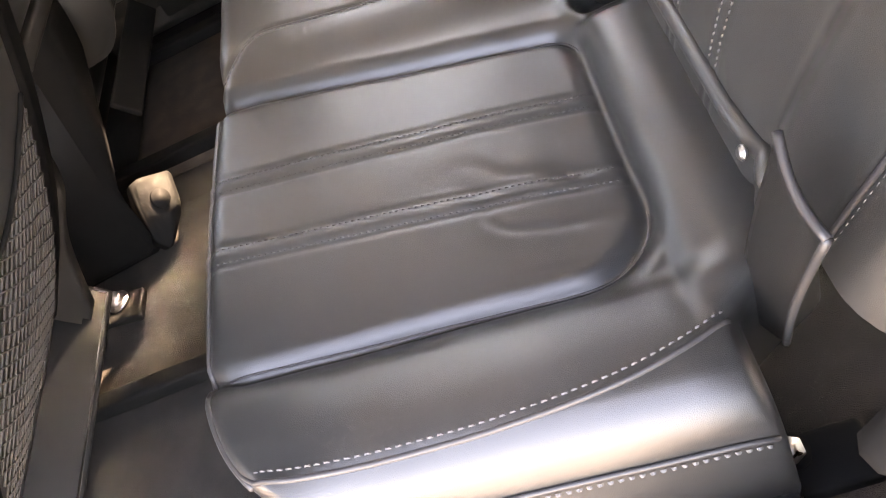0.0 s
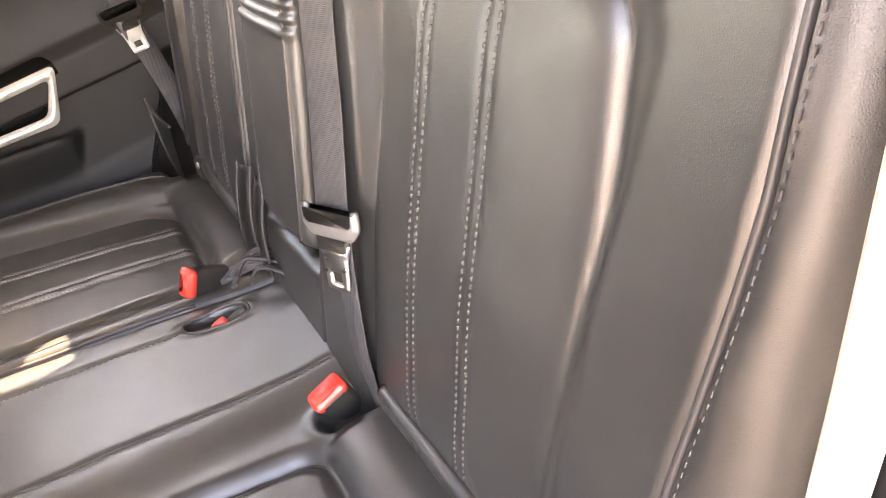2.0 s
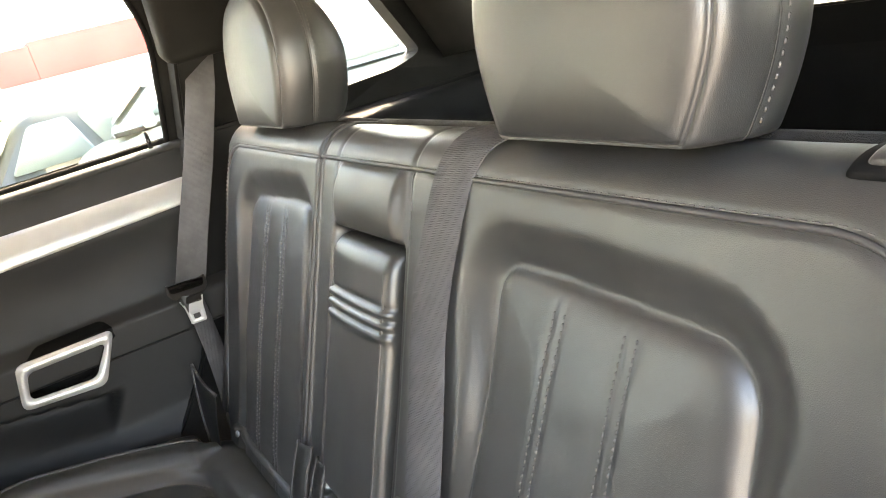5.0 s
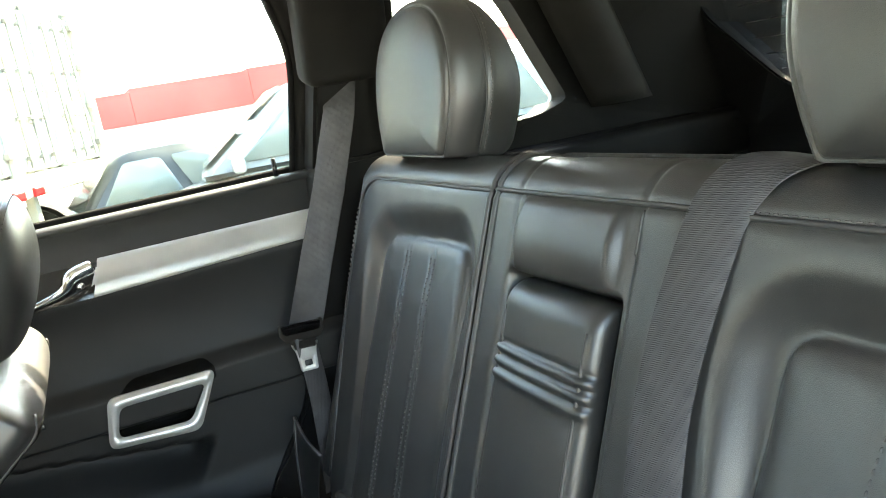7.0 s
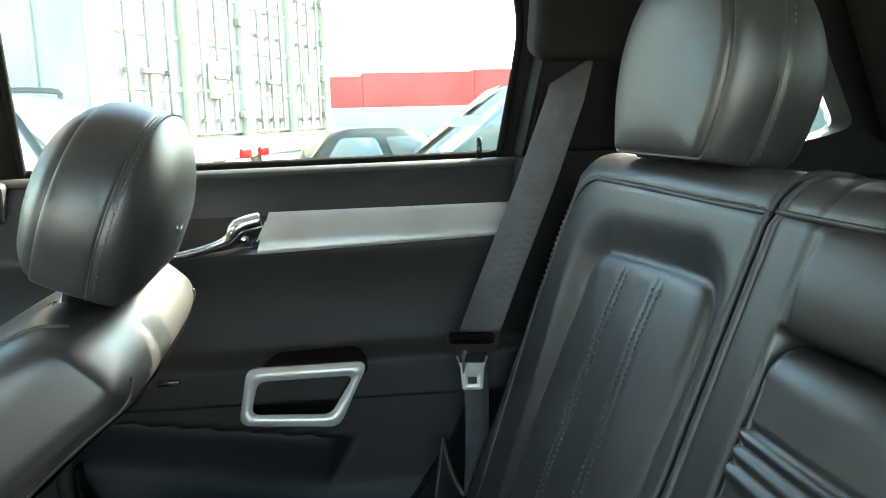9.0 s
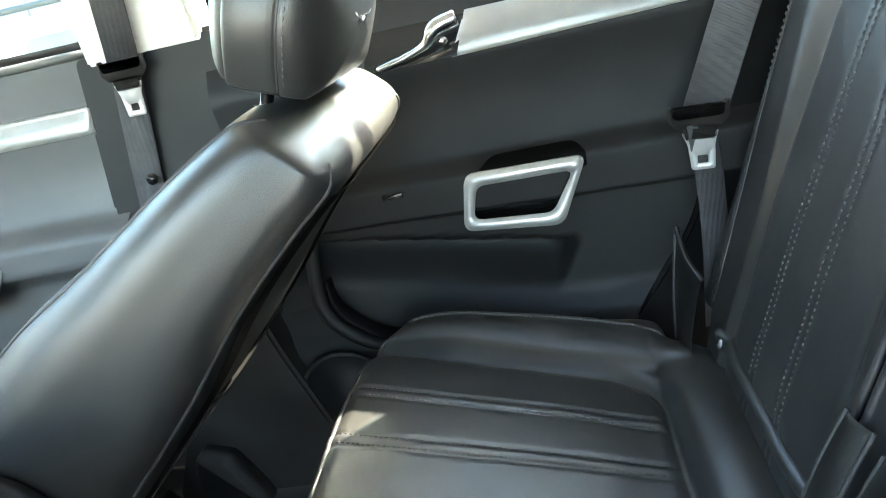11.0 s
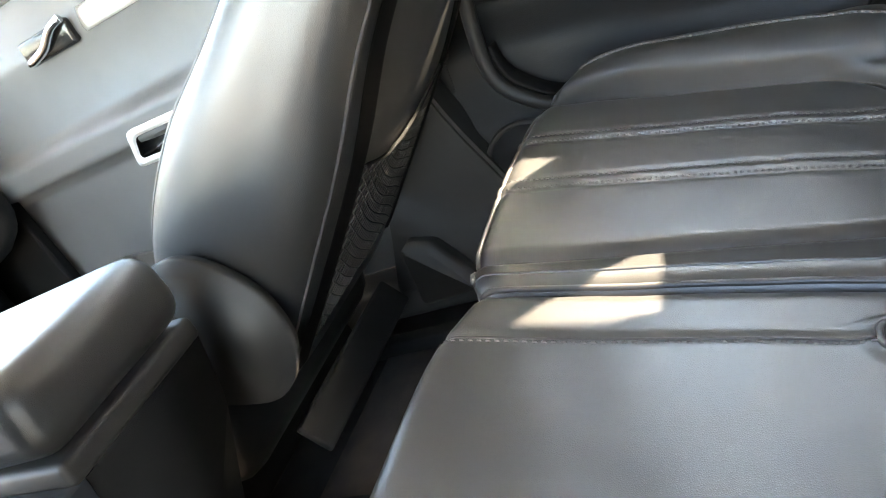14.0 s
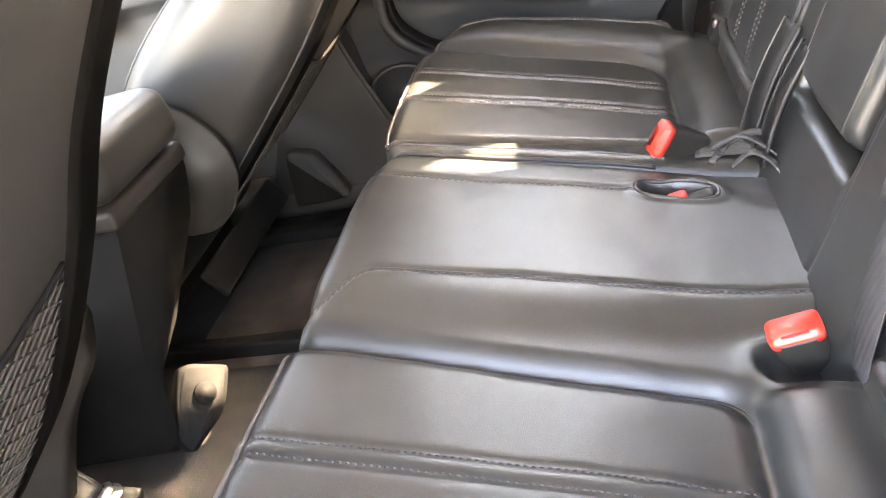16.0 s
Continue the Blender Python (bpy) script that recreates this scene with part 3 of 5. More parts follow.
# leather straps that hang over the split at the backrest's foot
for y0, z0, z1, tw in ((0.102, 0.890, 0.772, 0.0), (0.152, 0.895, 0.765, 0.008)):
    a0, a1 = s_of(z0), s_of(z1)

    def strap_at(u, v, y0=y0, a0=a0, a1=a1, tw=tw):
        p, n = back_frame(a0 + (a1 - a0) * u)
        return p + n * (0.010 + tw * v + 0.006 * math.sin(u * math.pi) - 0.004 * (2 * v - 1) ** 2) + Vector((0, y0 + (v - 0.5) * 0.030, 0))
    bm = sheet(xs(0, 1, 18), xs(0, 1, 10), strap_at)
    bmesh.ops.solidify(bm, geom=bm.faces[:], thickness=0.004)
    part("split_strap", bm, LEATHER, back_60)
    for v in (0.0, 1.0):
        part("piping", tube([strap_at(u, v) for u in xs(0, 1, 14)], 0.0022, 6), PIPING, back_60)


# ---- cabin shell ----
def plate(name, bm, mat, label, category, kind="structure", smooth=False):
    ob = part(name, bm, mat, None, "", smooth)
    return tagged(ob, label, category, "", kind)


# floor pan with carpet, tunnel and the bench's base
def floor_z(x, y):
    z = 0.47 + 0.003 * noise.noise((x * 12, y * 12, 0)) + 0.0015 * noise.noise((x * 40, y * 40, 4))
    z += 0.016 * smooth01((0.14 - abs(y)) / 0.06)
    z += 0.10 * smooth01((x + 0.02) / 0.06)
    z += 0.07 * smooth01((abs(y) - 0.70) / 0.05)
    return z


plate("floor", sheet(xs(-1.7, 0.62, 110), xs(-0.80, 0.80, 90), lambda x, y: (x, y, floor_z(x, y))), CARPET, "dark brown worn carpet on the cabin floor", "floor", smooth=True)
plate("floor_underside", rbox((3.6, 1.64, 0.06), 0.01, Matrix.Translation((0.2, 0, 0.40))), DARKTRIM, "dark steel underside of the car floor", "floor")
mat_ob = thing("floor_mat", "dark textile floor mat laid behind the front seats", "floor mat", at=(-0.2, 0.42, 0.48))
part("mat", slab(rounded([(-0.42, 0.20), (-0.02, 0.20), (-0.02, 0.62), (-0.42, 0.62)], 0.06), 0.008, Matrix.Translation((0, 0, 0.477)), 0.002), MATPILE, mat_ob)

# cargo bay
plate("cargo_floor", rbox((0.95, 1.30, 0.03), 0.008, Matrix.Translation((1.20, 0, 0.86))), CARPET, "dark carpeted cargo floor behind the bench", "floor")


def side_arc(x):
    return 0.80 - 0.10 * smooth01((x - 0.55) / 0.9)


def pillar(name, outline, y0, y1, mat, label, lean=0.0, bevel=0.006):
    """A trim panel on the car's side from an outline in x, z, with depth from y0 to y1 (both sides take the sign). lean: how far it leans inwards for each metre of height."""
    bm = slab(outline, abs(y1 - y0), None, bevel)
    sg = 1 if y0 > 0 else -1
    for v in bm.verts:
        x, z, d = v.co
        v.co = (x, sg * (min(abs(y0), abs(y1)) + d - lean * max(z - 1.25, -0.1)), z)
    return plate(name, bm, mat, label, "trim", smooth=False)


LEAN_IN = 0.28
for sg, side in ((1, "right"), (-1, "left")):
    # rear quarter: trim between door and quarter window, window surround, last pillar
    pillar("trim_pillar_rear_" + side, rounded([(0.585, 1.27), (0.75, 1.27), (0.745, 1.63), (0.64, 1.63)], [0.01, 0.02, 0.02, 0.02]), sg * 0.735, sg * 0.80, DARKTRIM, "dark moulded trim of the pillar behind the rear door", LEAN_IN)
    ring = rounded([(0.70, 1.16), (1.62, 1.16), (1.56, 1.66), (0.70, 1.66)], 0.02)
    hole = rounded([(0.757, 1.272), (1.06, 1.286), (1.122, 1.306), (0.965, 1.535), (0.757, 1.562)], [0.02, 0.03, 0.02, 0.05, 0.03])
    bm = slab(ring, 0.05, None, 0, [hole])
    for v in bm.verts:
        x, z, d = v.co
        v.co = (x, sg * (0.735 - 0.10 * smooth01((x - 1.1) / 0.6) + d - LEAN_IN * max(z - 1.25, -0.1)), z)
    plate("trim_quarter_" + side, bm, DARKTRIM, "dark trim round the small rear side window", "trim")
    plate("window_quarter_" + side, slab(hole, 0.004, Matrix(((1, 0, 0, 0), (0, -LEAN_IN * 0, 1, sg * 0.775), (0, 1, 0, 0), (0, 0, 0, 1)))), GLASS, "small fixed rear side window pane", "window").visible_shadow = False
    # lining of the last pillar, behind the small window
    bm = sheet(xs(1.28, 1.64, 14), xs(0, 1, 10), lambda z, t, sg=sg: (1.155 - 0.62 * (z - 1.30) + 0.13 * t, sg * (0.716 - 0.026 * math.sin(t * math.pi) - LEAN_IN * (z - 1.25) - 0.03 * t), z))
    bmesh.ops.solidify(bm, geom=bm.faces[:], thickness=0.006)
    plate("trim_pillar_last_" + side, bm, PLASTIC, "dark brown plastic lining of the last pillar", "trim", smooth=True)
    # ledge and wheel house beside the bench and the cargo bay
    plate("trim_ledge_" + side, rbox((1.05, 0.14, 0.10), 0.02, Matrix.Translation((1.22, sg * 0.70, 1.175))), DARKTRIM, "dark plastic ledge below the rear side window", "trim", smooth=True)
    plate("trim_cargo_" + side, rbox((1.1, 0.10, 0.40), 0.03, Matrix.Translation((1.20, sg * 0.72, 1.03))), DARKTRIM, "dark plastic side wall of the cargo bay", "trim", smooth=True)
    pillar("wall_side_" + side, rounded([(0.30, 0.50), (0.75, 0.50), (0.75, 1.28), (0.58, 1.28), (0.52, 1.0), (0.47, 0.86), (0.38, 0.74), (0.30, 0.66)], 0.03), sg * (0.70 if sg > 0 else 0.715), sg * 0.79, DARKTRIM, "dark plastic wheel house trim beside the rear bench", 0.0)
    # roof rails over the doors
    plate("trim_roof_rail_" + side, rbox((3.2, 0.10, 0.09), 0.03, Matrix.Translation((-0.1, sg * 0.665, 1.665))), HEADLINER, "pale cloth roof rail above the doors", "trim", smooth=True)

plate("ceiling", rbox((3.3, 1.40, 0.04), 0.01, Matrix.Translation((0.05, 0, 1.70))), HEADLINER, "pale grey cloth headliner", "ceiling")
# outer roof skin keeps the sun out
plate("roof_skin", rbox((3.3, 1.44, 0.02), 0.01, Matrix.Translation((0.05, 0, 1.74))), PAINT, "painted steel roof of the car", "roof")

# tailgate: frame and window
bm = slab(rounded([(-0.72, 0.80), (0.72, 0.80), (0.70, 1.25), (0.56, 1.70), (-0.56, 1.70), (-0.70, 1.25)], 0.04), 0.05, None, 0.0, [rounded([(-0.50, 1.235), (0.50, 1.235), (0.66, 1.44), (0.54, 1.66), (-0.54, 1.66), (-0.66, 1.44)], 0.06)])
for v in bm.verts:
    y, z, d = v.co
    v.co = (1.50 + d - 0.45 * max(z - 1.25, 0), y, z)
plate("tailgate", bm, DARKTRIM, "dark inner trim of the closed tailgate", "door")
bm = sheet(xs(1.19, 1.68, 3), xs(-0.68, 0.68, 3), lambda z, y: (1.535 - 0.45 * max(z - 1.25, 0), y, z))
bmesh.ops.solidify(bm, geom=bm.faces[:], thickness=0.004)
plate("window_tailgate", bm, GLASS, "tailgate window with thin heating lines", "window").visible_shadow = False
heat = thing("heating_lines", "thin pale heating lines on the tailgate window", "window heater", kind="structure")
for z in xs(1.29, 1.62, 11):
    x = 1.528 - 0.45 * (z - 1.25)
    part("heating_line", tube([(x, -0.58, z), (x, 0.58, z)], 0.0009, 4), THREAD, heat)
bm = slab(rounded([(-0.66, 1.18), (0.66, 1.18), (0.70, 1.46), (0.58, 1.69), (-0.58, 1.69), (-0.70, 1.46)], 0.07), 0.02, None, 0.004, [rounded([(-0.49, 1.248), (0.49, 1.248), (0.645, 1.44), (0.53, 1.65), (-0.53, 1.65), (-0.64, 1.44)], 0.06)])
for v in bm.verts:
    y, z, d = v.co
    v.co = (1.48 + d - 0.45 * max(z - 1.25, 0), y, z)
plate("trim_tailgate_seal", bm, RUBBER, "black rubber seal round the tailgate window", "trim")


# ---- the closed rear door on the far side ----
def door_y(x, z):
    """Inner face of the door lining: distance from the car's middle."""
    y = 0.700
    y += 0.055 * smooth01((z - 1.15) / 0.12)                                   # leans out towards the sill
    y += 0.012 * math.sin(min(max((z - 1.01) / 0.145, 0), 1) * math.pi)         # hollow middle field
    low = 0.938 + 0.02 * (0.3 - x)
    arm = smooth01((1.022 - z) / 0.030) * smooth01((z - low + 0.006) / 0.012)
    y -= 0.022 * arm                                                            # armrest
    y += 0.012 * smooth01((low - z) / 0.006)
    edge = 0.928 - 0.165 * (x + 0.06)
    hollow = smooth01((edge - z) / 0.010) * smooth01((z - edge + 0.085) / 0.07) * smooth01((0.318 + 0.5 * (z - 0.86) - x) / 0.02)
    y += 0.048 * hollow                                                         # undercut below the armrest
    y += 0.012 * smooth01((edge - z) / 0.02) * smooth01((0.30 - x) / 0.03) * smooth01((z - 0.79) / 0.04)
    y -= 0.020 * smooth01((0.80 - z) / 0.05)                                    # foot of the lining
    return y


def sill_z(x):
    return 1.268 + 0.012 * (x + 0.1)


def rear_door():
    ob = thing("rear_door", "closed rear car door with black lining and silver trim", "car door", at=(0.2, 0.75, 0.6))
    zs = xs(0.56, 0.92, 46) + xs(0.925, 1.045, 40) + xs(1.05, 1.262, 40)

    def rear_edge(z):
        return 0.60 if z > 0.95 else 0.60 - 0.22 * smooth01((0.95 - z) / 0.22)

    def at(z, t):
        x = -0.16 + (rear_edge(z) + 0.16) * t
        zz = z + 0.012 * (x + 0.1) * smooth01((z - 1.15) / 0.1)
        return (x, door_y(x, z), zz)
    ts = xs(0, 1, 130)
    bm = sheet(zs, ts, at)
    part("door_lining", bm, VINYL, ob)
    part("door_shell", rbox((0.76, 0.05, 0.66), 0.01, Matrix.Translation((0.20, 0.835, 0.86))), PAINT, ob, "painted steel outer skin")
    # sill roll below the glass
    roll_pts = [(x, 0.752 + 0.012, sill_z(x) - 0.004) for x in xs(-0.16, 0.60, 30)]
    part("window_sill", ribbon([(x, 0.785, sill_z(x) - 0.012) for x in xs(-0.16, 0.60, 30)], (0, 1, 0), 0.075, 0.014), VINYL, ob)
    part("window_seal", ribbon([(x, 0.806, sill_z(x) - 0.004) for x in xs(-0.14, 0.59, 30)], (0, 0, 1), 0.02, 0.008), RUBBER, ob)
    # silver strip
    def strip(z, t):
        xl = 0.188 + 0.55 * (z - 1.155)
        x = xl + (0.60 - xl) * t
        top = 1.207 - 0.002 * t
        bot = 1.154 + 0.012 * t
        zz = bot + (top - bot) * (z - 1.155) / 0.05
        return (x, door_y(x, zz) - 0.005 + 0.003 * ((z - 1.18) / 0.025) ** 2, zz + 0.012 * (x + 0.1) * smooth01((zz - 1.15) / 0.1))
    bm = sheet(xs(1.155, 1.205, 9), xs(0, 1, 50), strip)
    bmesh.ops.solidify(bm, geom=bm.faces[:], thickness=0.004)
    part("silver_strip", bm, SILVER, ob, "satin silver trim strip")
    # handle recess and lever
    def cup(z, t):
        x = 0.075 + (0.205 - 0.075) * t + 0.35 * (z - 1.18)
        return (x, door_y(x, z) - 0.005 + 0.003 * math.sin(t * math.pi) * math.sin((z - 1.155) / 0.05 * math.pi), z)
    part("handle_cup", sheet(xs(1.155, 1.205, 12), xs(0, 1, 20), cup), GLOSS, ob, "gloss black handle recess")
    y = 0.690
    lever = spline([(0.088, y, 1.158), (0.125, y, 1.166), (0.158, y - 0.002, 1.178), (0.175, y - 0.004, 1.196), (0.205, y, 1.204)], 8)
    rad = [0.005 + 0.006 * smooth01((k / len(lever) - 0.35) / 0.4) for k in range(len(lever))]
    part("door_handle", tube(lever, rad, 10), CHROME, ob, "chrome release lever")
    part("handle_pivot", rod(0.006, 0.012, Matrix.Translation((0.183, 0.688, 1.178)) @ Matrix.Rotation(math.pi / 2, 4, "X"), 14, 0.001), CHROME, ob)
    return ob


door_far = rear_door()


def bezel(ob, pts, y, depth, mirror=1):
    """The pull: a silver ring with a deep black cup inside."""
    outer = rounded(pts, 0.016)
    cx, cz = sum(p[0] for p in pts) / 4, sum(p[1] for p in pts) / 4
    inner = rounded([(cx + (px - cx) * 0.79, cz + (pz - cz) * 0.58) for px, pz in pts], 0.012)
    mt = Matrix(((1, 0, 0, 0), (0, 0, mirror, y), (0, 1, 0, 0), (0, 0, 0, 1)))
    fr = part("pull_bezel", slab(outer, 0.014, mt, 0.003, [inner]), SILVER, ob, "satin silver frame round the door pull")
    n = len(inner)
    bm = bmesh.new()
    rings = []
    for k, (f, d) in enumerate(((1.0, 0.0), (0.99, 0.012), (0.95, 0.03), (0.88, depth), (0.0, depth + 0.002))):
        rings.append([bm.verts.new((cx + (px - cx) * f, y + mirror * (0.002 + d), cz + (pz - cz) * f - 0.004 * (d > 0.02))) for px, pz in inner])
    for a, b in zip(rings, rings[1:]):
        for i in range(n):
            bm.faces.new((a[i], a[(i + 1) % n], b[(i + 1) % n], b[i]))
    part("pull_cup", bm, GLOSS, ob, "black plastic cup of the door pull")
    for dx in (-0.02, 0.035):
        part("screw_cap", rod(0.006, 0.006, Matrix.Translation((cx + dx, y + mirror * (depth - 0.004), cz + 0.012)) @ Matrix.Rotation(math.pi / 2, 4, "X"), 12, 0.001), PLASTIC, fr)
    return fr


bezel(door_far, [(0.160, 0.920), (0.298, 0.906), (0.342, 0.998), (0.175, 1.000)], 0.664, 0.045)
# finger tray on the armrest above the pull
tray = slab(rounded([(0.19, 0.0), (0.345, 0.0), (0.33, 0.032), (0.215, 0.03)], 0.012), 0.02, Matrix(((1, 0, 0, 0), (0, 0.6, 0.2, 0.672), (0, 0.62, -1, 0.998), (0, 0, 0, 1))), 0.002)
part("armrest_tray", tray, DARKTRIM, door_far, "small recessed tray in the armrest")
part("window_switch", rbox((0.03, 0.004, 0.008), 0.0015, Matrix.Translation((0.07, 0.676, 0.986))), GLOSS, door_far)
# lock pin
pin = part("lock_pin_base", rod(0.010, 0.008, Matrix.Translation((0.531, 0.779, 1.266)), 16, 0.002), PLASTIC, door_far)
part("lock_pin", rod(0.0042, 0.034, Matrix.Translation((0.531, 0.779, 1.286)), 12, 0.001), GLOSS, door_far)
# map pocket and speaker
lip = spline([(-0.060, 0.688, 0.960), (-0.068, 0.680, 0.920), (-0.075, 0.676, 0.865), (-0.071, 0.674, 0.829), (-0.050, 0.672, 0.799), (0.0, 0.672, 0.766), (0.10, 0.674, 0.745)], 8)
part("pocket_lip", tube(lip, 0.011, 10), VINYL, door_far, "moulded lip of the map pocket")
part("pocket_floor", ribbon([p + Vector((0.016, 0.012, 0.010)) for p in lip[16:]], (0, 1, 0.2), 0.030, 0.006), DARKTRIM, door_far)
part("speaker_grille", rod(0.066, 0.010, Matrix.Translation((-0.072, 0.672, 0.690)) @ Matrix.Rotation(math.pi / 2, 4, "X"), 40, 0.004), VINYL, door_far, "round black speaker grille")
part("speaker_ring", tube([(-0.072 + 0.070 * math.cos(a), 0.670, 0.690 + 0.070 * math.sin(a)) for a in xs(0, math.tau, 49)[:-1]], 0.004, 8, True), PLASTIC, door_far)


def window_y(z):
    return 0.815 - 0.26 * (z - 1.27)


def window_frame(ob, pts, r, mat, name="window_frame", closed=True):
    p = [(x, window_y(z), z) for x, z in rounded(pts, r, 6)]
    return part(name, tube(p, 0.022, 8, closed), mat, ob)


opening = [(-0.15, 1.240), (0.584, 1.247), (0.614, 1.47), (0.56, 1.635), (-0.14, 1.645)]
window_frame(door_far, opening, [0.01, 0.02, 0.05, 0.06, 0.03], DARKTRIM)
part("window_frame_seal", tube([(x, window_y(z) - 0.012, z) for x, z in rounded([(-0.128, 1.255), (0.566, 1.260), (0.594, 1.47), (0.55, 1.615), (-0.12, 1.625)], [0.01, 0.02, 0.05, 0.06, 0.03], 6)], 0.006, 6, True), RUBBER, door_far)
bm = slab(rounded([(-0.135, 1.255), (0.576, 1.262), (0.604, 1.47), (0.555, 1.628), (-0.13, 1.636)], [0.01, 0.02, 0.05, 0.06, 0.03], 6), 0.004)
for v in bm.verts:
    x, z, d = v.co
    v.co = (x, window_y(z) + d, z)
part("window_pane", bm, GLASS, door_far, "clear side window pane", smooth=False).visible_shadow = False


# ---- headrests ----
def headrest(name, at, size, tilt, label, group, band=0.042, dome=0.013):
    """A padded block in three panels: a domed face with a round top, a band round its edge, and a rear that tapers upwards. size: depth, width, height."""
    ob = thing(name, label, "headrest", group, at=at)
    D, W, H = size
    m = Matrix.Translation(at) @ Matrix.Rotation(radians(tilt), 4, "Y")
    waist = 0.42 * H
    # outline in y, z: flat foot, swelling sides, round top
    side = [(W / 2 * (0.80 + 0.20 * math.sin(min(z / waist, 1.0) * math.pi / 2)), z) for z in xs(0, waist, 14)]
    side += [(W / 2 * math.cos(q) ** 0.80, waist + (H - waist) * math.sin(q) ** 0.92) for q in xs(0.06, math.pi / 2 - 0.02, 40)]
    raw = side + [(-y, z) for y, z in reversed(side)]
    raw = [Vector((y, z, 0)) for y, z in rounded(raw, [0.022] + [0] * (len(raw) - 2) + [0.022], 6)]
    raw.append(raw[0])
    run = [0.0]
    for p, q in zip(raw, raw[1:]):
        run.append(run[-1] + (q - p).length)
    N = 150
    loop = []
    for k in range(N):
        d = run[-1] * k / N
        i = min(max(int(np.searchsorted(run, d, "right")) - 1, 0), len(raw) - 2)
        loop.append(raw[i].lerp(raw[i + 1], (d - run[i]) / max(run[i + 1] - run[i], 1e-9)))
    x0 = -D / 2
    x2 = x0 + dome + 0.005 + band
    rows = [(x0 + dome * (k / 0.88) ** 3, k, 0.0) for k in xs(0.06, 0.85, 16)]
    rows += [(x0 + dome + 0.002, 0.866, 0.0), (x0 + dome + 0.006, 0.872, 0.0), (x0 + dome + 0.0035, 0.890, 0.0)]
    seam_1 = len(rows) - 2
    rows += [(x0 + dome + 0.0035 + band * (1 - math.cos(q)), 0.890 + 0.108 * math.sin(q), 0.0) for q in xs(0.12, math.pi / 2 - 0.03, 14)]
    rows += [(x2 - 0.001, 0.990, 0.0), (x2 + 0.001, 0.978, 0.0), (x2 + 0.003, 0.990, 0.0)]
    seam_2 = len(rows) - 2
    rows += [(x2 + 0.004 + (D / 2 - x2 - 0.004) * math.sin(q), max(0.94 * math.cos(q) ** 0.55 + 0.058 * math.cos(q), 0.05), math.sin(q)) for q in xs(0.08, math.pi / 2 - 0.004, 22)]

    def place(row, v):
        x, k, back = row
        top = 1 - 0.20 * back ** 1.6 * smooth01((v.y - 0.2 * H) / (0.8 * H))
        y, z = v.x * k, waist + (v.y - waist) * (k if v.y > waist else min(1.0, k + 0.10 * (1 - back)))
        z *= top
        w = 1 + 0.012 * noise.noise((x * 14, y * 12, z * 12 + at[1]))
        return m @ Vector((x - 0.03 * z * (back > 0) * back, y * w, z))
    part("pad", cap(sheet(rows, loop, place, close_v=True)), LEATHER, ob)
    for i, off in ((seam_1, 1), (seam_2, 1)):
        line = [place(rows[i], v) for v in loop]
        part("piping", tube(line, 0.0014, 5, True), PIPING, ob)
        near = [place(rows[i + off], v) for v in loop if v.y > 0.03 * H]
        mid = m @ Vector((0, 0, waist))
        ax = (m.to_3x3() @ Vector((1, 0, 0))).normalized()
        outs = [((p - mid) - ax * (p - mid).dot(ax)).normalized() - ax * (0.5 if i == seam_1 else 0.0) for p in near]
        shift = ax * 0.004
        part("stitching", stitches([p + shift for p in near], lambda k, o=outs: o[min(k, len(o) - 1)], 0.0046, 0.0026, 0.0013, 0.0007), THREAD, ob)
    part("base_plate", slab(rounded([(-D * 0.28, -W * 0.34), (D * 0.28, -W * 0.34), (D * 0.28, W * 0.34), (-D * 0.28, W * 0.34)], 0.02), 0.006, m @ Matrix.Translation((0, 0, -0.003)), 0.002), DARKTRIM, ob)
    for y in (-0.07, 0.07):
        part("post", rod(0.006, 0.10, m @ Matrix.Translation((0, y, -0.045)), 14), CHROME, ob, "bright steel post")
        part("guide_collar", rod(0.014, 0.014, m @ Matrix.Translation((0, y, -0.026)), 18, 0.003), GLOSS, ob, "black plastic post guide")
    return ob


headrest("headrest", (0.690, 0.392, 1.281), (0.146, 0.278, 0.212), 9, "black leather rear headrest standing on the single backrest", "rear headrests")
headrest("headrest", (0.694, -0.350, 1.284), (0.146, 0.278, 0.212), 9, "black leather rear headrest standing on the bench backrest", "rear headrests")


# ---- front seats ----
FRONT_F = [(-0.39, 0.83), (-0.325, 0.945), (-0.225, 1.032), (-0.12, 1.090), (-0.02, 1.150), (0.045, 1.184), (0.078, 1.196)]
FRONT_R = [(-0.285, 0.71), (-0.155, 0.832), (-0.050, 0.935), (0.022, 1.018), (0.085, 1.078), (0.126, 1.112), (0.146, 1.130)]


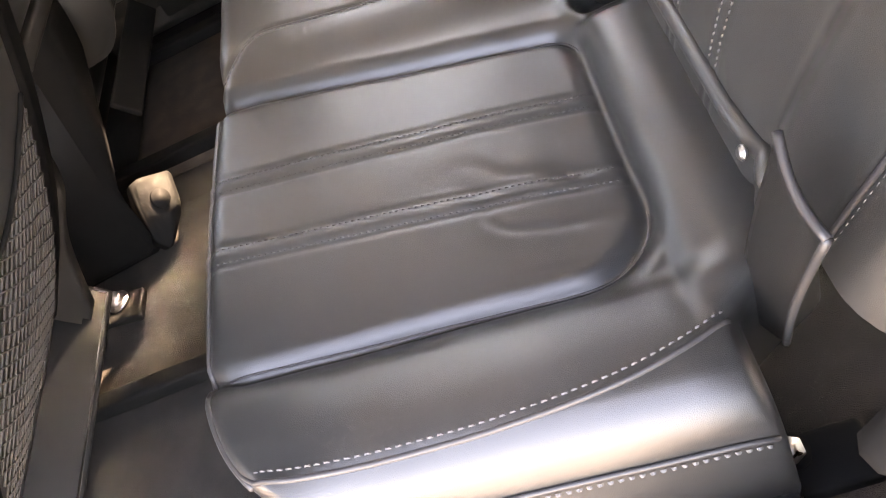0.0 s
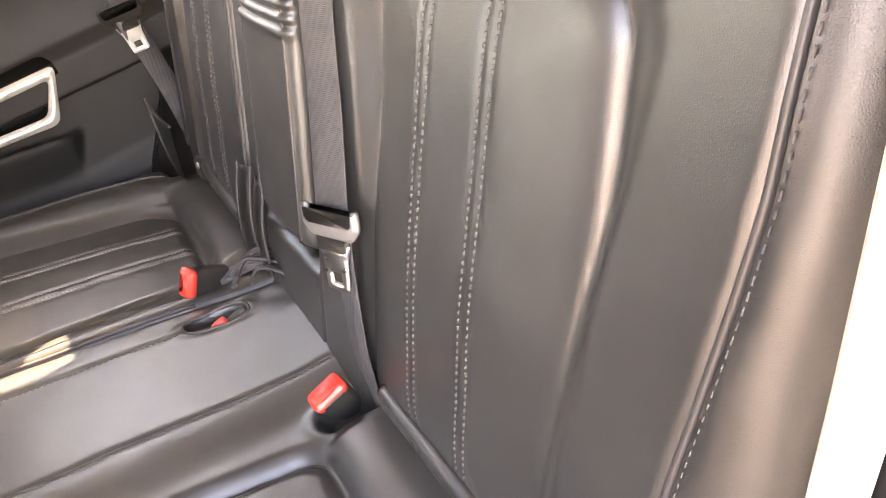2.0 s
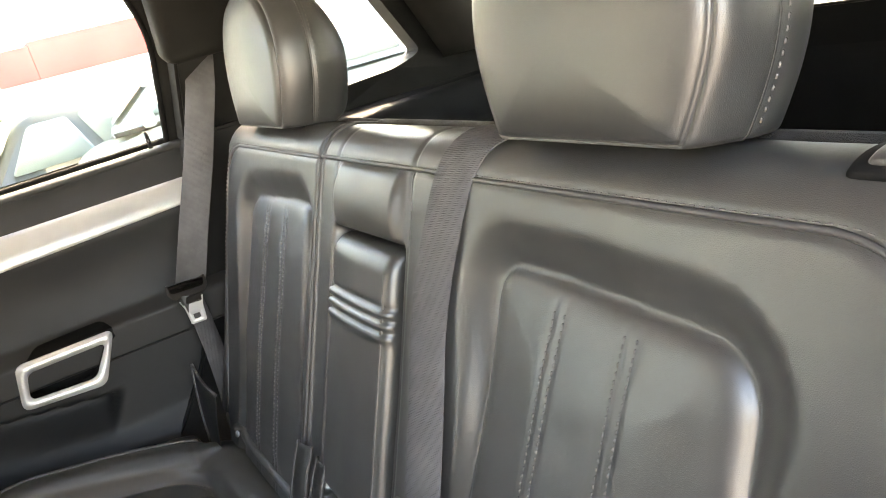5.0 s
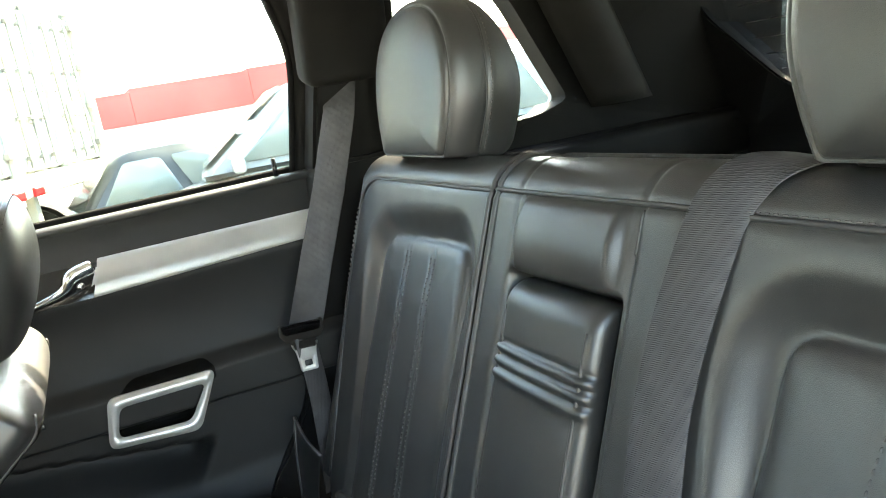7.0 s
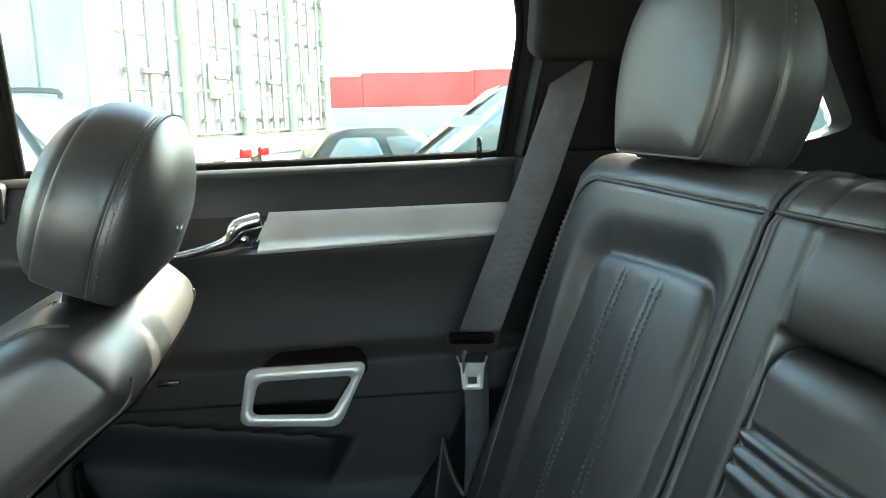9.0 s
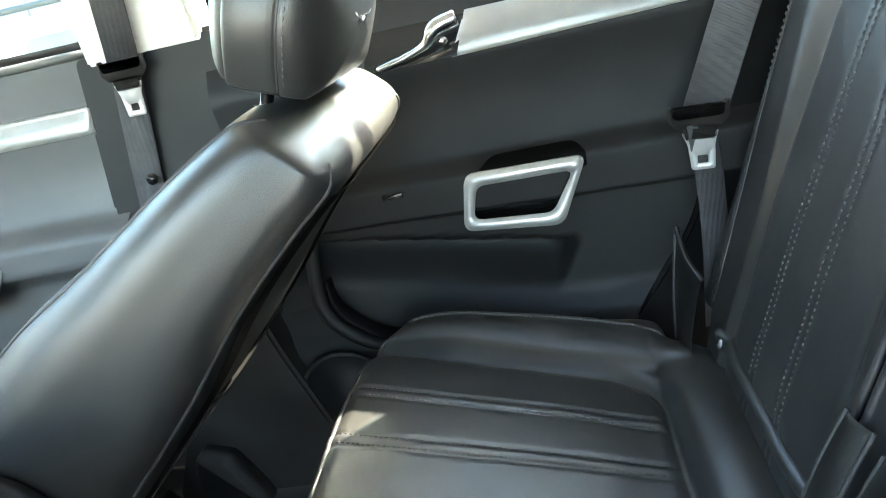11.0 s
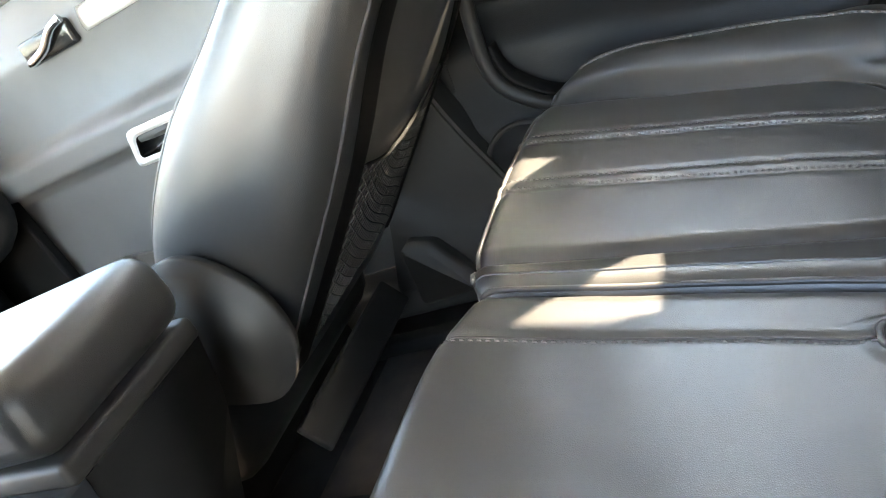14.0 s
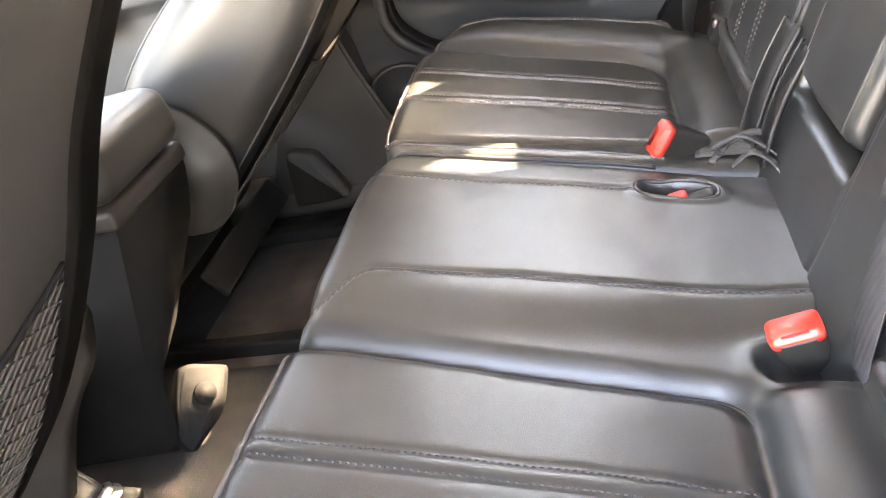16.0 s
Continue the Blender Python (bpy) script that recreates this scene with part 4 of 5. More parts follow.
def front_seat(sg, label, upright=0.0):
    """sg: side of the car. upright: how much less it leans back than the other."""
    ob = thing("front_seat", label, "car seat", "front seats", at=(-0.4, sg * 0.40, 0.48))
    F = spline([(x - 0.34 * upright * max(z - 0.80, 0), 0, z + 0.70 * upright * max(z - 0.80, 0)) for x, z in FRONT_F], 6)
    R = spline([(x - 0.34 * upright * max(z - 0.80, 0), 0, z + 0.70 * upright * max(z - 0.80, 0)) for x, z in FRONT_R], 6)
    n = len(F)
    yc = sg * 0.405

    def half(t):
        d = (1 - t) * 0.60
        w = 0.212 - 0.010 * t
        if d < 0.06:
            w -= 0.06 - math.sqrt(max(0.06 ** 2 - (0.06 - d) ** 2, 0.0))
        return w

    def ring(t, a, grow=0.0):
        k = t * (n - 1)
        i = min(int(k), n - 2)
        f = F[i].lerp(F[i + 1], k - i)
        r = R[i].lerp(R[i + 1], k - i)
        mid = (f + r) / 2
        ax = (r - f) / 2
        shrink = 1.0
        if t > 0.80:
            u = (t - 0.80) / 0.20
            shrink = math.sqrt(max(1 - u ** 2.2 * 0.985, 0.015))
        c, s = math.cos(a), math.sin(a)
        e = 2 / 4.5
        cx = abs(c) ** e * math.copysign(1, c)
        sy = abs(s) ** e * math.copysign(1, s)
        w = half(t)
        lean = 1 + 0.05 * math.cos(a)
        p = mid + ax * cx * shrink * (1 + grow) + Vector((0, yc + sy * w * lean * 0.98 * (1 + grow * 0.3), 0))
        bulge = 0.010 * math.sin(min(max(t, 0), 1) * math.pi) * abs(s)
        p.y += math.copysign(bulge, s)
        return p
    qs = [math.copysign(abs(q) ** 2.2, q) for q in xs(-0.8543, 0.8543, 18)]
    around = [math.asin(q) for q in qs] + [math.pi / 2 + math.asin(q) for q in qs[1:]] + [math.pi + math.asin(q) for q in qs[1:]] + [1.5 * math.pi + math.asin(q) for q in qs[1:-1]]
    bm = sheet(xs(0, 0.75, 46) + [0.75 + 0.25 * math.sin(k / 40 * math.pi / 2) for k in range(1, 41)], around, ring, close_v=True)
    cap(bm)
    part("backrest", bm, LEATHER, ob)
    # seams along the four long edges
    for a in (0.72, -0.72, math.pi - 0.74, -(math.pi - 0.74)):
        line = [ring(t, a) for t in xs(0.02, 0.945, 80)]
        out = Vector((0, math.copysign(1, math.sin(a)), 0))
        part("piping", tube(line, 0.0024, 6), PIPING, ob)
        part("stitching", stitches([p + Vector((-0.007 if abs(a) < 1.57 else 0.007, 0, 0.004 if abs(a) < 1.57 else -0.004)) + out * 0.0012 for p in line[:-4]], out, 0.0052, 0.003, 0.0013), THREAD, ob, "pale thread")
    # rear panel with a raised rim
    def panel(t, v):
        tt = 0.02 + 0.80 * t
        k = tt * (n - 1)
        i = min(int(k), n - 2)
        q = 2 * v - 1
        p = R[i].lerp(R[i + 1], k - i) + Vector((0, yc + q * half(tt) * 0.82, 0))
        nrm = Vector((0.72, 0, -0.62))
        d = min(min(v, 1 - v) * 2 * half(tt), (1 - t) * 0.5)
        return p + nrm * (0.0035 - 0.006 * abs(q) ** 6 - 0.0085 * smooth01((d - 0.040) / 0.014))
    bm = sheet(xs(0, 1, 60), xs(0, 1, 90), panel)
    bmesh.ops.solidify(bm, geom=bm.faces[:], thickness=-0.004)
    shell = part("back_panel", bm, PANEL, ob, "hard gloss black plastic rear panel")
    # net pocket
    top = 0.32 if sg > 0 else 0.40
    nrm = Vector((0.72, 0, -0.62))
    bmn = bmesh.new()

    def net_pt(u, v):
        # u across 0..1, v up 0..1
        q = panel(0.03 + top * v - 0.05 * math.sin(u * math.pi) * v, 0.135 + 0.73 * u)
        return q + nrm * (0.006 + 0.003 * math.sin(u * math.pi) * v + 0.001 * noise.noise((u * 9, v * 9, 3)))
    N, M = 13, 15
    def cord(points, r):
        t = tube(points, r, 4)
        me = bpy.data.meshes.new("tmp")
        t.to_mesh(me)
        t.free()
        bmn.from_mesh(me)
        bpy.data.meshes.remove(me)
    for k in range(-M, N + 1, 1):
        for sgn2 in (1, -1):
            pts = []
            for j in range(0, 2 * M + 1):
                v = j / (2 * M)
                u = (k + (j * 0.5 if sgn2 > 0 else M - j * 0.5)) / N
                if 0 <= u <= 1:
                    pts.append(net_pt(u, v))
            if len(pts) > 2:
                cord(pts, 0.0012)
    part("net_pocket", bmn, NET, ob, "black mesh net pocket")
    part("net_hem", tube([net_pt(u, 1.0) for u in xs(0, 1, 30)], 0.0022, 6), RUBBER, ob)
    # recliner cover at the inboard foot, and the cushion below
    if sg > 0:
        hub = Matrix.Translation((-0.245, sg * 0.180, 0.845)) @ Matrix.Rotation(math.pi / 2, 4, "X")
        cover = slab(rounded([(-0.10, -0.09), (0.02, -0.105), (0.075, -0.03), (0.070, 0.030), (0.015, 0.092), (-0.09, 0.075)], 0.05, 8), 0.030, hub @ Matrix.Translation((0, 0, -0.012)), 0.009)
        part("recliner_cover", cover, PLASTIC, ob, "rounded plastic hinge cover")
    cush = rbox((0.50, 0.44, 0.16), 0.05, Matrix.Translation((-0.63, yc, 0.70)) @ Matrix.Rotation(radians(8), 4, "Y"), 4)
    part("seat_cushion", cush, LEATHER, ob)
    part("seat_base", rbox((0.40, 0.36, 0.12), 0.02, Matrix.Translation((-0.66, yc, 0.58))), DARKTRIM, ob)
    for y in (yc - 0.17, yc + 0.17):
        part("seat_rail", rbox((0.60, 0.03, 0.03), 0.006, Matrix.Translation((-0.46, y, 0.495))), DARKTRIM, ob, "dark steel seat rail")
        part("rail_bolt", rod(0.011, 0.02, Matrix.Translation((-0.20, y, 0.505)), 6, 0.002), STEEL, ob)
    # trailing flap along the cushion's rear edge
    tilt = Matrix.Rotation(radians(-34), 4, "Y")
    if sg > 0:
        flap = rbox((0.012, 0.315, 0.054), 0.005, Matrix.Translation((-0.343, 0.4195, 0.600)) @ tilt)
        part("cushion_flap", flap, DARKTRIM, ob, "dark flap below the seat cushion")
        return ob
    at = Matrix.Translation((-0.358, -0.292, 0.618)) @ tilt
    # a leather flap; the darker, duller door vinyl stands in for its lack of sheen
    flap = part("cushion_flap", rbox((0.014, 0.350, 0.085), 0.006, at), VINYL, ob, "black leather flap below the seat cushion, in darker door vinyl")
    hem = [at @ Vector((0.008, y, z)) for y, z in ((-0.168, -0.034), (0.166, -0.034), (0.166, 0.036), (-0.168, 0.036))]
    part("hem", tube(hem, 0.0016, 6, True), PIPING, flap)
    # hinge bracket at the inboard foot, bolted down beside the console
    side = Matrix(((1, 0, 0, 0), (0, 0, 1, -0.185), (0, 1, 0, 0), (0, 0, 0, 1)))
    outline = [(-0.44, 0.580), (-0.350, 0.590), (-0.318, 0.650), (-0.268, 0.735), (-0.205, 0.800), (-0.180, 0.865), (-0.26, 0.870), (-0.40, 0.74)]
    bracket = part("hinge_bracket", slab(rounded(outline, [0.01, 0.014, 0.05, 0.05, 0.04, 0.02, 0.04, 0.03], 6), 0.052, side, 0.010), PLASTIC, ob, "moulded plastic hinge cover")
    part("screw", rod(0.006, 0.006, Matrix.Translation((-0.345, -0.131, 0.625)) @ Matrix.Rotation(math.pi / 2, 4, "X"), 12, 0.0015), DARKTRIM, bracket)
    anchor = part("rail_anchor", rbox((0.075, 0.055, 0.016), 0.005, Matrix.Translation((-0.385, -0.085, 0.512)) @ Matrix.Rotation(radians(10), 4, "Y")), DARKTRIM, ob, "dark steel rail foot")
    part("washer", rod(0.019, 0.005, Matrix.Translation((-0.383, -0.078, 0.523)), 24, 0.001), STEEL, anchor, "bright washer")
    part("bolt_head", rod(0.013, 0.014, Matrix.Translation((-0.383, -0.078, 0.531)), 6, 0.003), STEEL, anchor, "bright steel bolt head")
    return ob


front_seat(1, "black leather front passenger seat, reclined, with net pocket")
front_seat(-1, "black leather driver seat with net pocket on its rear panel", 0.30)
for sg, x0, z0 in ((1, 0.068, 1.200), (-1, 0.015, 1.282)):
    headrest("headrest", (x0, sg * 0.385, z0), (0.130, 0.262, 0.165), 22, "black leather front headrest on two steel posts", "front headrests", 0.046, 0.032)


# ---- centre console ----
console = thing("centre_console", "black plastic centre console with leather armrest lid", "console", at=(-0.3, 0.0, 0.5))
body = [(-0.95, 0.52), (-0.325, 0.50), (-0.295, 0.62), (-0.195, 0.84), (-0.180, 0.893), (-0.22, 0.900), (-0.60, 0.84), (-0.95, 0.74)]
bm = slab(rounded(body, [0.02, 0.02, 0.05, 0.03, 0.012, 0.02, 0.05, 0.02]), 0.19, Matrix(((1, 0, 0, 0), (0, 0, 1, -0.088), (0, 1, 0, 0), (0, 0, 0, 1))), 0.010)
for v in bm.verts:
    # the near flank draws in towards the floor
    if v.co.y < 0.007 and v.co.x > -0.60:
        v.co.y += smooth01((v.co.x + 0.60) / 0.20) * (0.035 + 0.055 * smooth01((0.88 - v.co.z) / 0.34))
    # and the far one is cut away above the foot
    elif v.co.y >= 0.007 and v.co.x > -0.60:
        v.co.x -= 0.085 * smooth01((0.70 - v.co.z) / 0.10)
part("console_body", bm, DARKTRIM, console)
lid = rbox((0.34, 0.175, 0.068), 0.024, Matrix.Translation((-0.335, 0.012, 0.942)) @ Matrix.Rotation(radians(-3), 4, "Y"), 5)
part("armrest_lid", lid, LEATHER, console, "padded black leather armrest lid")
part("lid_base", rbox((0.32, 0.165, 0.022), 0.006, Matrix.Translation((-0.335, 0.012, 0.902))), PLASTIC, console)
fu = Vector((0.039, 0.037, -0.040)).normalized()
fn = Vector((0.81, -0.39, 0.43))
fn = (fn - fu * fn.dot(fu)).normalized()
fv = fn.cross(fu)
FOOT = Matrix(((fu.x, fv.x, fn.x, -0.290), (fu.y, fv.y, fn.y, 0.060), (fu.z, fv.z, fn.z, 0.560), (0, 0, 0, 1))) @ Matrix.Translation((0, 0, -0.034))
plate_bm = slab(rounded([(-0.027, -0.062), (-0.008, -0.080), (0.034, -0.022), (0.0385, 0.040), (-0.030, 0.040), (-0.034, -0.01)], [0.008, 0.008, 0.02, 0.010, 0.018, 0.02]), 0.034, FOOT, 0.004)
foot = part("console_foot", plate_bm, DARKTRIM, console, "rounded plastic foot of the console")
part("foot_cap", rod(0.0155, 0.012, FOOT @ Matrix.Translation((0.002, 0.0, 0.037)), 24, 0.003), DARKTRIM, foot, "round black cap")


# ---- seat belts ----
def belt_tongue(parent, at, turn, mat_bar=GREYPLASTIC, scale=1.0):
    """The latch plate: a plastic-clad slot bar and a steel blade with its window."""
    m = Matrix.Translation(at) @ turn
    bar = slab(rounded([(-0.026, -0.006), (0.026, -0.006), (0.036, 0.006), (0.035, 0.024), (0.028, 0.024), (0.027, 0.010), (-0.027, 0.010), (-0.028, 0.024), (-0.035, 0.024), (-0.036, 0.006)], 0.004), 0.010, m @ Matrix.Translation((0, 0, -0.0055)), 0.003)
    t = part("belt_tongue", bar, mat_bar, parent, "latch plate of the belt")
    part("shank", slab(rounded([(-0.018, -0.020), (0.018, -0.020), (0.021, -0.004), (-0.021, -0.004)], 0.003), 0.007, m @ Matrix.Translation((0, 0, -0.0035)), 0.002), PLASTIC, t)
    blade = slab(rounded([(-0.022, -0.010), (-0.016, -0.026), (-0.014, -0.058), (0.014, -0.058), (0.016, -0.026), (0.022, -0.010)], 0.004), 0.003, m @ Matrix.Translation((0, 0, -0.0015)), 0.0008, [rounded([(-0.006, -0.050), (0.006, -0.050), (0.006, -0.040), (-0.006, -0.040)], 0.002)])
    part("latch_blade", blade, STEEL if scale < 1 else SILVER, t, "bright steel blade")
    return t


FACE_BACK = Matrix(((0, TAN / math.sqrt(1 + TAN * TAN), -1 / math.sqrt(1 + TAN * TAN), 0), (-1, 0, 0, 0), (0, 1 / math.sqrt(1 + TAN * TAN), TAN / math.sqrt(1 + TAN * TAN), 0), (0, 0, 0, 1)))

belt_mid = thing("seat_belt", "black webbing belt hanging over the bench backrest", "seat belt", "seat belts", at=(0.55, -0.18, 1.0))
pts = [on_shell(-0.250, LEN + 0.13, 0.004), on_shell(-0.205, LEN + 0.06, 0.004), on_shell(-0.176, LEN + 0.015, 0.005), on_shell(-0.163, s_of(1.20), 0.009), on_shell(-0.156, s_of(1.12), 0.011), on_shell(-0.163, s_of(1.04), 0.012), on_shell(-0.178, s_of(0.945), 0.018)]
part("webbing", ribbon(spline(pts, 8), (-0.22, 1, 0.05), 0.051), WEB, belt_mid)
belt_tongue(belt_mid, on_shell(-0.192, s_of(0.940), 0.024), FACE_BACK @ Matrix.Rotation(radians(22), 4, "Y") @ Matrix.Rotation(radians(6), 4, "Z"), scale=0.9)
low = [on_shell(-0.187, s_of(0.940), 0.014), on_shell(-0.192, s_of(0.89), 0.012), on_shell(-0.198, s_of(0.82), 0.010), on_shell(-0.203, s_of(0.755), 0.0)]
part("lower_webbing", ribbon(spline(low, 6), (0, 1, 0), 0.046), WEB, belt_mid)

belt_far = thing("seat_belt", "black webbing belt hanging from the far rear pillar", "seat belt", "seat belts", at=(0.6, 0.66, 1.2))
top = Vector((0.668, 0.712, 1.45))
part("webbing", ribbon([top, (0.636, 0.683, 1.36), (0.583, 0.655, 1.24), (0.530, 0.626, 1.135), (0.484, 0.600, 1.040)], (1, -0.35, 0.25), 0.054), WEB, belt_far)
part("belt_outlet", rbox((0.155, 0.07, 0.19), 0.020, Matrix.Translation((0.668, 0.686, 1.505)) @ Matrix.Rotation(radians(14), 4, "X"), 4), DARKTRIM, belt_far, "moulded belt outlet on the pillar")
belt_tongue(belt_far, (0.476, 0.594, 1.030), Matrix.Rotation(radians(90), 4, "X") @ Matrix.Rotation(radians(-12), 4, "Y"), PLASTIC)
part("lower_webbing", ribbon(spline([(0.478, 0.594, 1.030), (0.484, 0.606, 0.95), (0.486, 0.622, 0.86), (0.48, 0.63, 0.74)], 6), (1, 0.2, 0), 0.036), WEB, belt_far)

belt_near = thing("seat_belt", "black webbing belt beside the near door opening", "seat belt", "seat belts", at=(0.6, -0.70, 1.1))
part("webbing", ribbon(spline([(0.70, -0.715, 1.45), (0.655, -0.715, 1.25), (0.61, -0.712, 1.05), (0.57, -0.705, 0.88), (0.53, -0.69, 0.66)], 6), (1, 0, 0.3), 0.047), WEB, belt_near)
belt_tongue(belt_near, (0.588, -0.712, 0.975), Matrix.Rotation(radians(90), 4, "X") @ Matrix.Rotation(radians(168), 4, "Y"), PLASTIC)

belt_front = thing("seat_belt", "black webbing belt on the far centre pillar", "seat belt", "seat belts", at=(-0.234, 0.70, 1.2))
part("webbing", ribbon([(-0.227, 0.650, 1.43), (-0.246, 0.678, 1.32), (-0.265, 0.702, 1.235)], (1, 0, 0), 0.048), WEB, belt_front)
part("lower_webbing", ribbon([(-0.269, 0.708, 1.23), (-0.289, 0.712, 1.10), (-0.309, 0.715, 0.96), (-0.314, 0.715, 0.70)], (1, 0, 0), 0.046), WEB, belt_front)
ringm = Matrix.Translation((-0.227, 0.645, 1.452)) @ Matrix.Rotation(radians(90), 4, "X")
part("belt_ring", slab(rounded([(-0.048, -0.025), (0.048, -0.025), (0.04, 0.02), (0.015, 0.045), (-0.015, 0.045), (-0.04, 0.02)], 0.015), 0.012, ringm, 0.004, [rounded([(-0.032, -0.012), (0.032, -0.012), (0.028, 0.0), (-0.028, 0.0)], 0.004)]), HEADLINER, belt_front, "pale plastic belt ring")
part("height_slider", rbox((0.045, 0.03, 0.16), 0.012, Matrix.Translation((-0.219, 0.632, 1.54))), HEADLINER, belt_front, "pale plastic height slider")
belt_tongue(belt_front, (-0.267, 0.698, 1.222), Matrix.Rotation(radians(90), 4, "X"), PLASTIC)
part("belt_stop", rod(0.009, 0.006, Matrix.Translation((-0.284, 0.706, 1.07)) @ Matrix.Rotation(math.pi / 2, 4, "X"), 14, 0.002), GLOSS, belt_front)


# ---- buckles ----
def buckle(at, axis, wide, label, stalk, notch=True):
    """at: middle of the red end; axis: the way that end faces; wide: direction of its width."""
    ob = thing("belt_buckle", label, "belt buckle", "belt buckles", at=at)
    a = Vector(axis).normalized()
    w = Vector(wide)
    w = (w - a * w.dot(a)).normalized()
    n = a.cross(w)
    m = Matrix(((w.x, n.x, a.x, at[0]), (w.y, n.y, a.y, at[1]), (w.z, n.z, a.z, at[2]), (0, 0, 0, 1))) @ Matrix.Scale(0.82, 4)

    def body(t, q):
        k = 1 - 0.30 * smooth01((t - 0.015) / 0.06)
        e = 2 / 3.6
        c, d = math.cos(q), math.sin(q)
        end = math.sqrt(max(1 - max(t - 0.066, 0) ** 2 / 0.012 ** 2, 0.03))
        return m @ Vector((abs(c) ** e * math.copysign(0.0235 * k * end, c), abs(d) ** e * math.copysign(0.0140 * k * end, d), -0.006 - t))
    part("housing", cap(sheet(xs(0, 0.0775, 26), xs(0, math.tau, 41)[:-1], body, close_v=True)), PLASTIC, ob)
    face = rounded([(-0.0235, -0.0145), (0.0235, -0.0145), (0.0245, 0.0125), (0.0125, 0.0145), (0.0115, 0.0050), (-0.0115, 0.0050), (-0.0125, 0.0145), (-0.0245, 0.0125)], [0.008, 0.008, 0.004, 0.003, 0.002, 0.002, 0.003, 0.004], 5)
    if not notch:
        face = rounded([(-0.0235, -0.0145), (0.0235, -0.0145), (0.0245, 0.0130), (-0.0245, 0.0130)], 0.008, 5)
    part("release_button", slab(face, 0.018, m @ Matrix.Translation((0, 0, -0.015)), 0.0035), RED, ob, "bright red release button")
    if notch:
        part("button_slot", rbox((0.023, 0.008, 0.014), 0.001, m @ Matrix.Translation((0, 0.0095, -0.0100))), GLOSS, ob)
    else:
        part("button_slot", rbox((0.024, 0.0026, 0.002), 0.0006, m @ Matrix.Translation((0, 0.0085, 0.0024))), REDDARK, ob)
    if stalk:
        part("stalk", ribbon(spline([Vector(p) for p in stalk], 6), (0, 1, 0.2), 0.026, 0.006), WEB, ob)
    return ob


REDDARK = material("red_plastic_dark", (0.45, 0.02, 0.015), 0.4)
buckle((0.414, -0.187, 0.792), (-0.28, -0.30, 0.90), (-0.95, 0.05, -0.28), "red-buttoned belt buckle sunk between bench cushion and backrest", [(0.445, -0.158, 0.748), (0.485, -0.150, 0.745)], False)
buckle((0.345, 0.140, 0.799), (-0.78, -0.40, 0.48), (0.50, 0.0, 0.80), "red-buttoned belt buckle lying on the single rear cushion", [(0.385, 0.158, 0.768), (0.425, 0.150, 0.770), (0.475, 0.128, 0.775)])
well = thing("buckle_well", "stitched leather well with a red buckle inside", "buckle well", at=(0.356, 0.063, 0.76))
rim_line = [on_cushion(WELL[0] + WELL[2] * 1.04 * abs(math.cos(q)) ** 0.67 * math.copysign(1, math.cos(q)), WELL[1] - 0.15 * WELL[2] * math.cos(q) + WELL[3] * 1.04 * abs(math.sin(q)) ** 0.67 * math.copysign(1, math.sin(q)), 0.0002) for q in xs(0, math.tau, 61)[:-1]]
part("rim", tube(rim_line, 0.0022, 8, True), PIPING, well)
part("housing", rbox((0.044, 0.018, 0.016), 0.004, Matrix.Translation((0.372, 0.067, 0.756)) @ Matrix.Rotation(radians(-12), 4, "Y")), PLASTIC, well)
part("release_button", rbox((0.022, 0.018, 0.018), 0.005, Matrix.Translation((0.356, 0.066, 0.760)) @ Matrix.Rotation(radians(-12), 4, "Y")), RED, well, "bright red release button")


# ---- leather belt guides at the bench's outer corners, and press studs ----
for sg, lab in ((-1, "near"), (1, "far")):
    g = thing("belt_guide", "folded black leather flap guiding the outer belt", "belt guide", "belt guides", at=(0.45, sg * 0.57, 0.75))
    if sg > 0:
        A, B, C, D4 = Vector((0.446, 0.515, 0.862)), Vector((0.440, 0.628, 0.890)), Vector((0.420, 0.606, 0.715)), Vector((0.418, 0.500, 0.735))
    else:
        A, B, C, D4 = Vector((0.450, sg * 0.548, 0.908)), Vector((0.448, sg * 0.610, 0.890)), Vector((0.432, sg * 0.572, 0.710)), Vector((0.418, sg * 0.520, 0.700))

    def flap_at(u, v):
        p = A.lerp(B, v).lerp(D4.lerp(C, v), u)
        return p + Vector((-0.004 * math.sin(v * math.pi) - 0.004 * math.sin(u * math.pi), 0, -0.003 * math.sin(v * math.pi) * (1 - u)))
    bm = sheet(xs(0, 1, 16), xs(0, 1, 14), flap_at)
    bmesh.ops.solidify(bm, geom=bm.faces[:], thickness=0.005)
    part("flap", bm, LEATHER, g)
    part("hem", tube([flap_at(0, v) for v in xs(0, 1, 14)], 0.003, 6), PIPING, g)
    part("hem", tube([flap_at(u, 1) for u in xs(0, 1, 14)], 0.003, 6), PIPING, g)
    st = thing("press_stud", "small round steel press stud on the backrest foot", "press stud", "press studs", at=(0.45, sg * 0.468, 0.80))
    part("stud", rod(0.006, 0.005, Matrix.Translation((0.451, sg * 0.468, 0.80)) @ Matrix.Rotation(radians(-70), 4, "Y"), 16, 0.0015), STEEL, st)

# reel bolt beside the near wheel house
bolt = thing("anchor_bolt", "bright steel belt anchor bolt on the near wheel house", "bolt", at=(0.42, -0.60, 0.56))
part("bolt_head", rod(0.011, 0.010, Matrix.Translation((0.412, -0.612, 0.612)), 6, 0.002), STEEL, bolt)
part("washer", rod(0.015, 0.004, Matrix.Translation((0.412, -0.612, 0.606)), 24, 0.001), DARKTRIM, bolt)
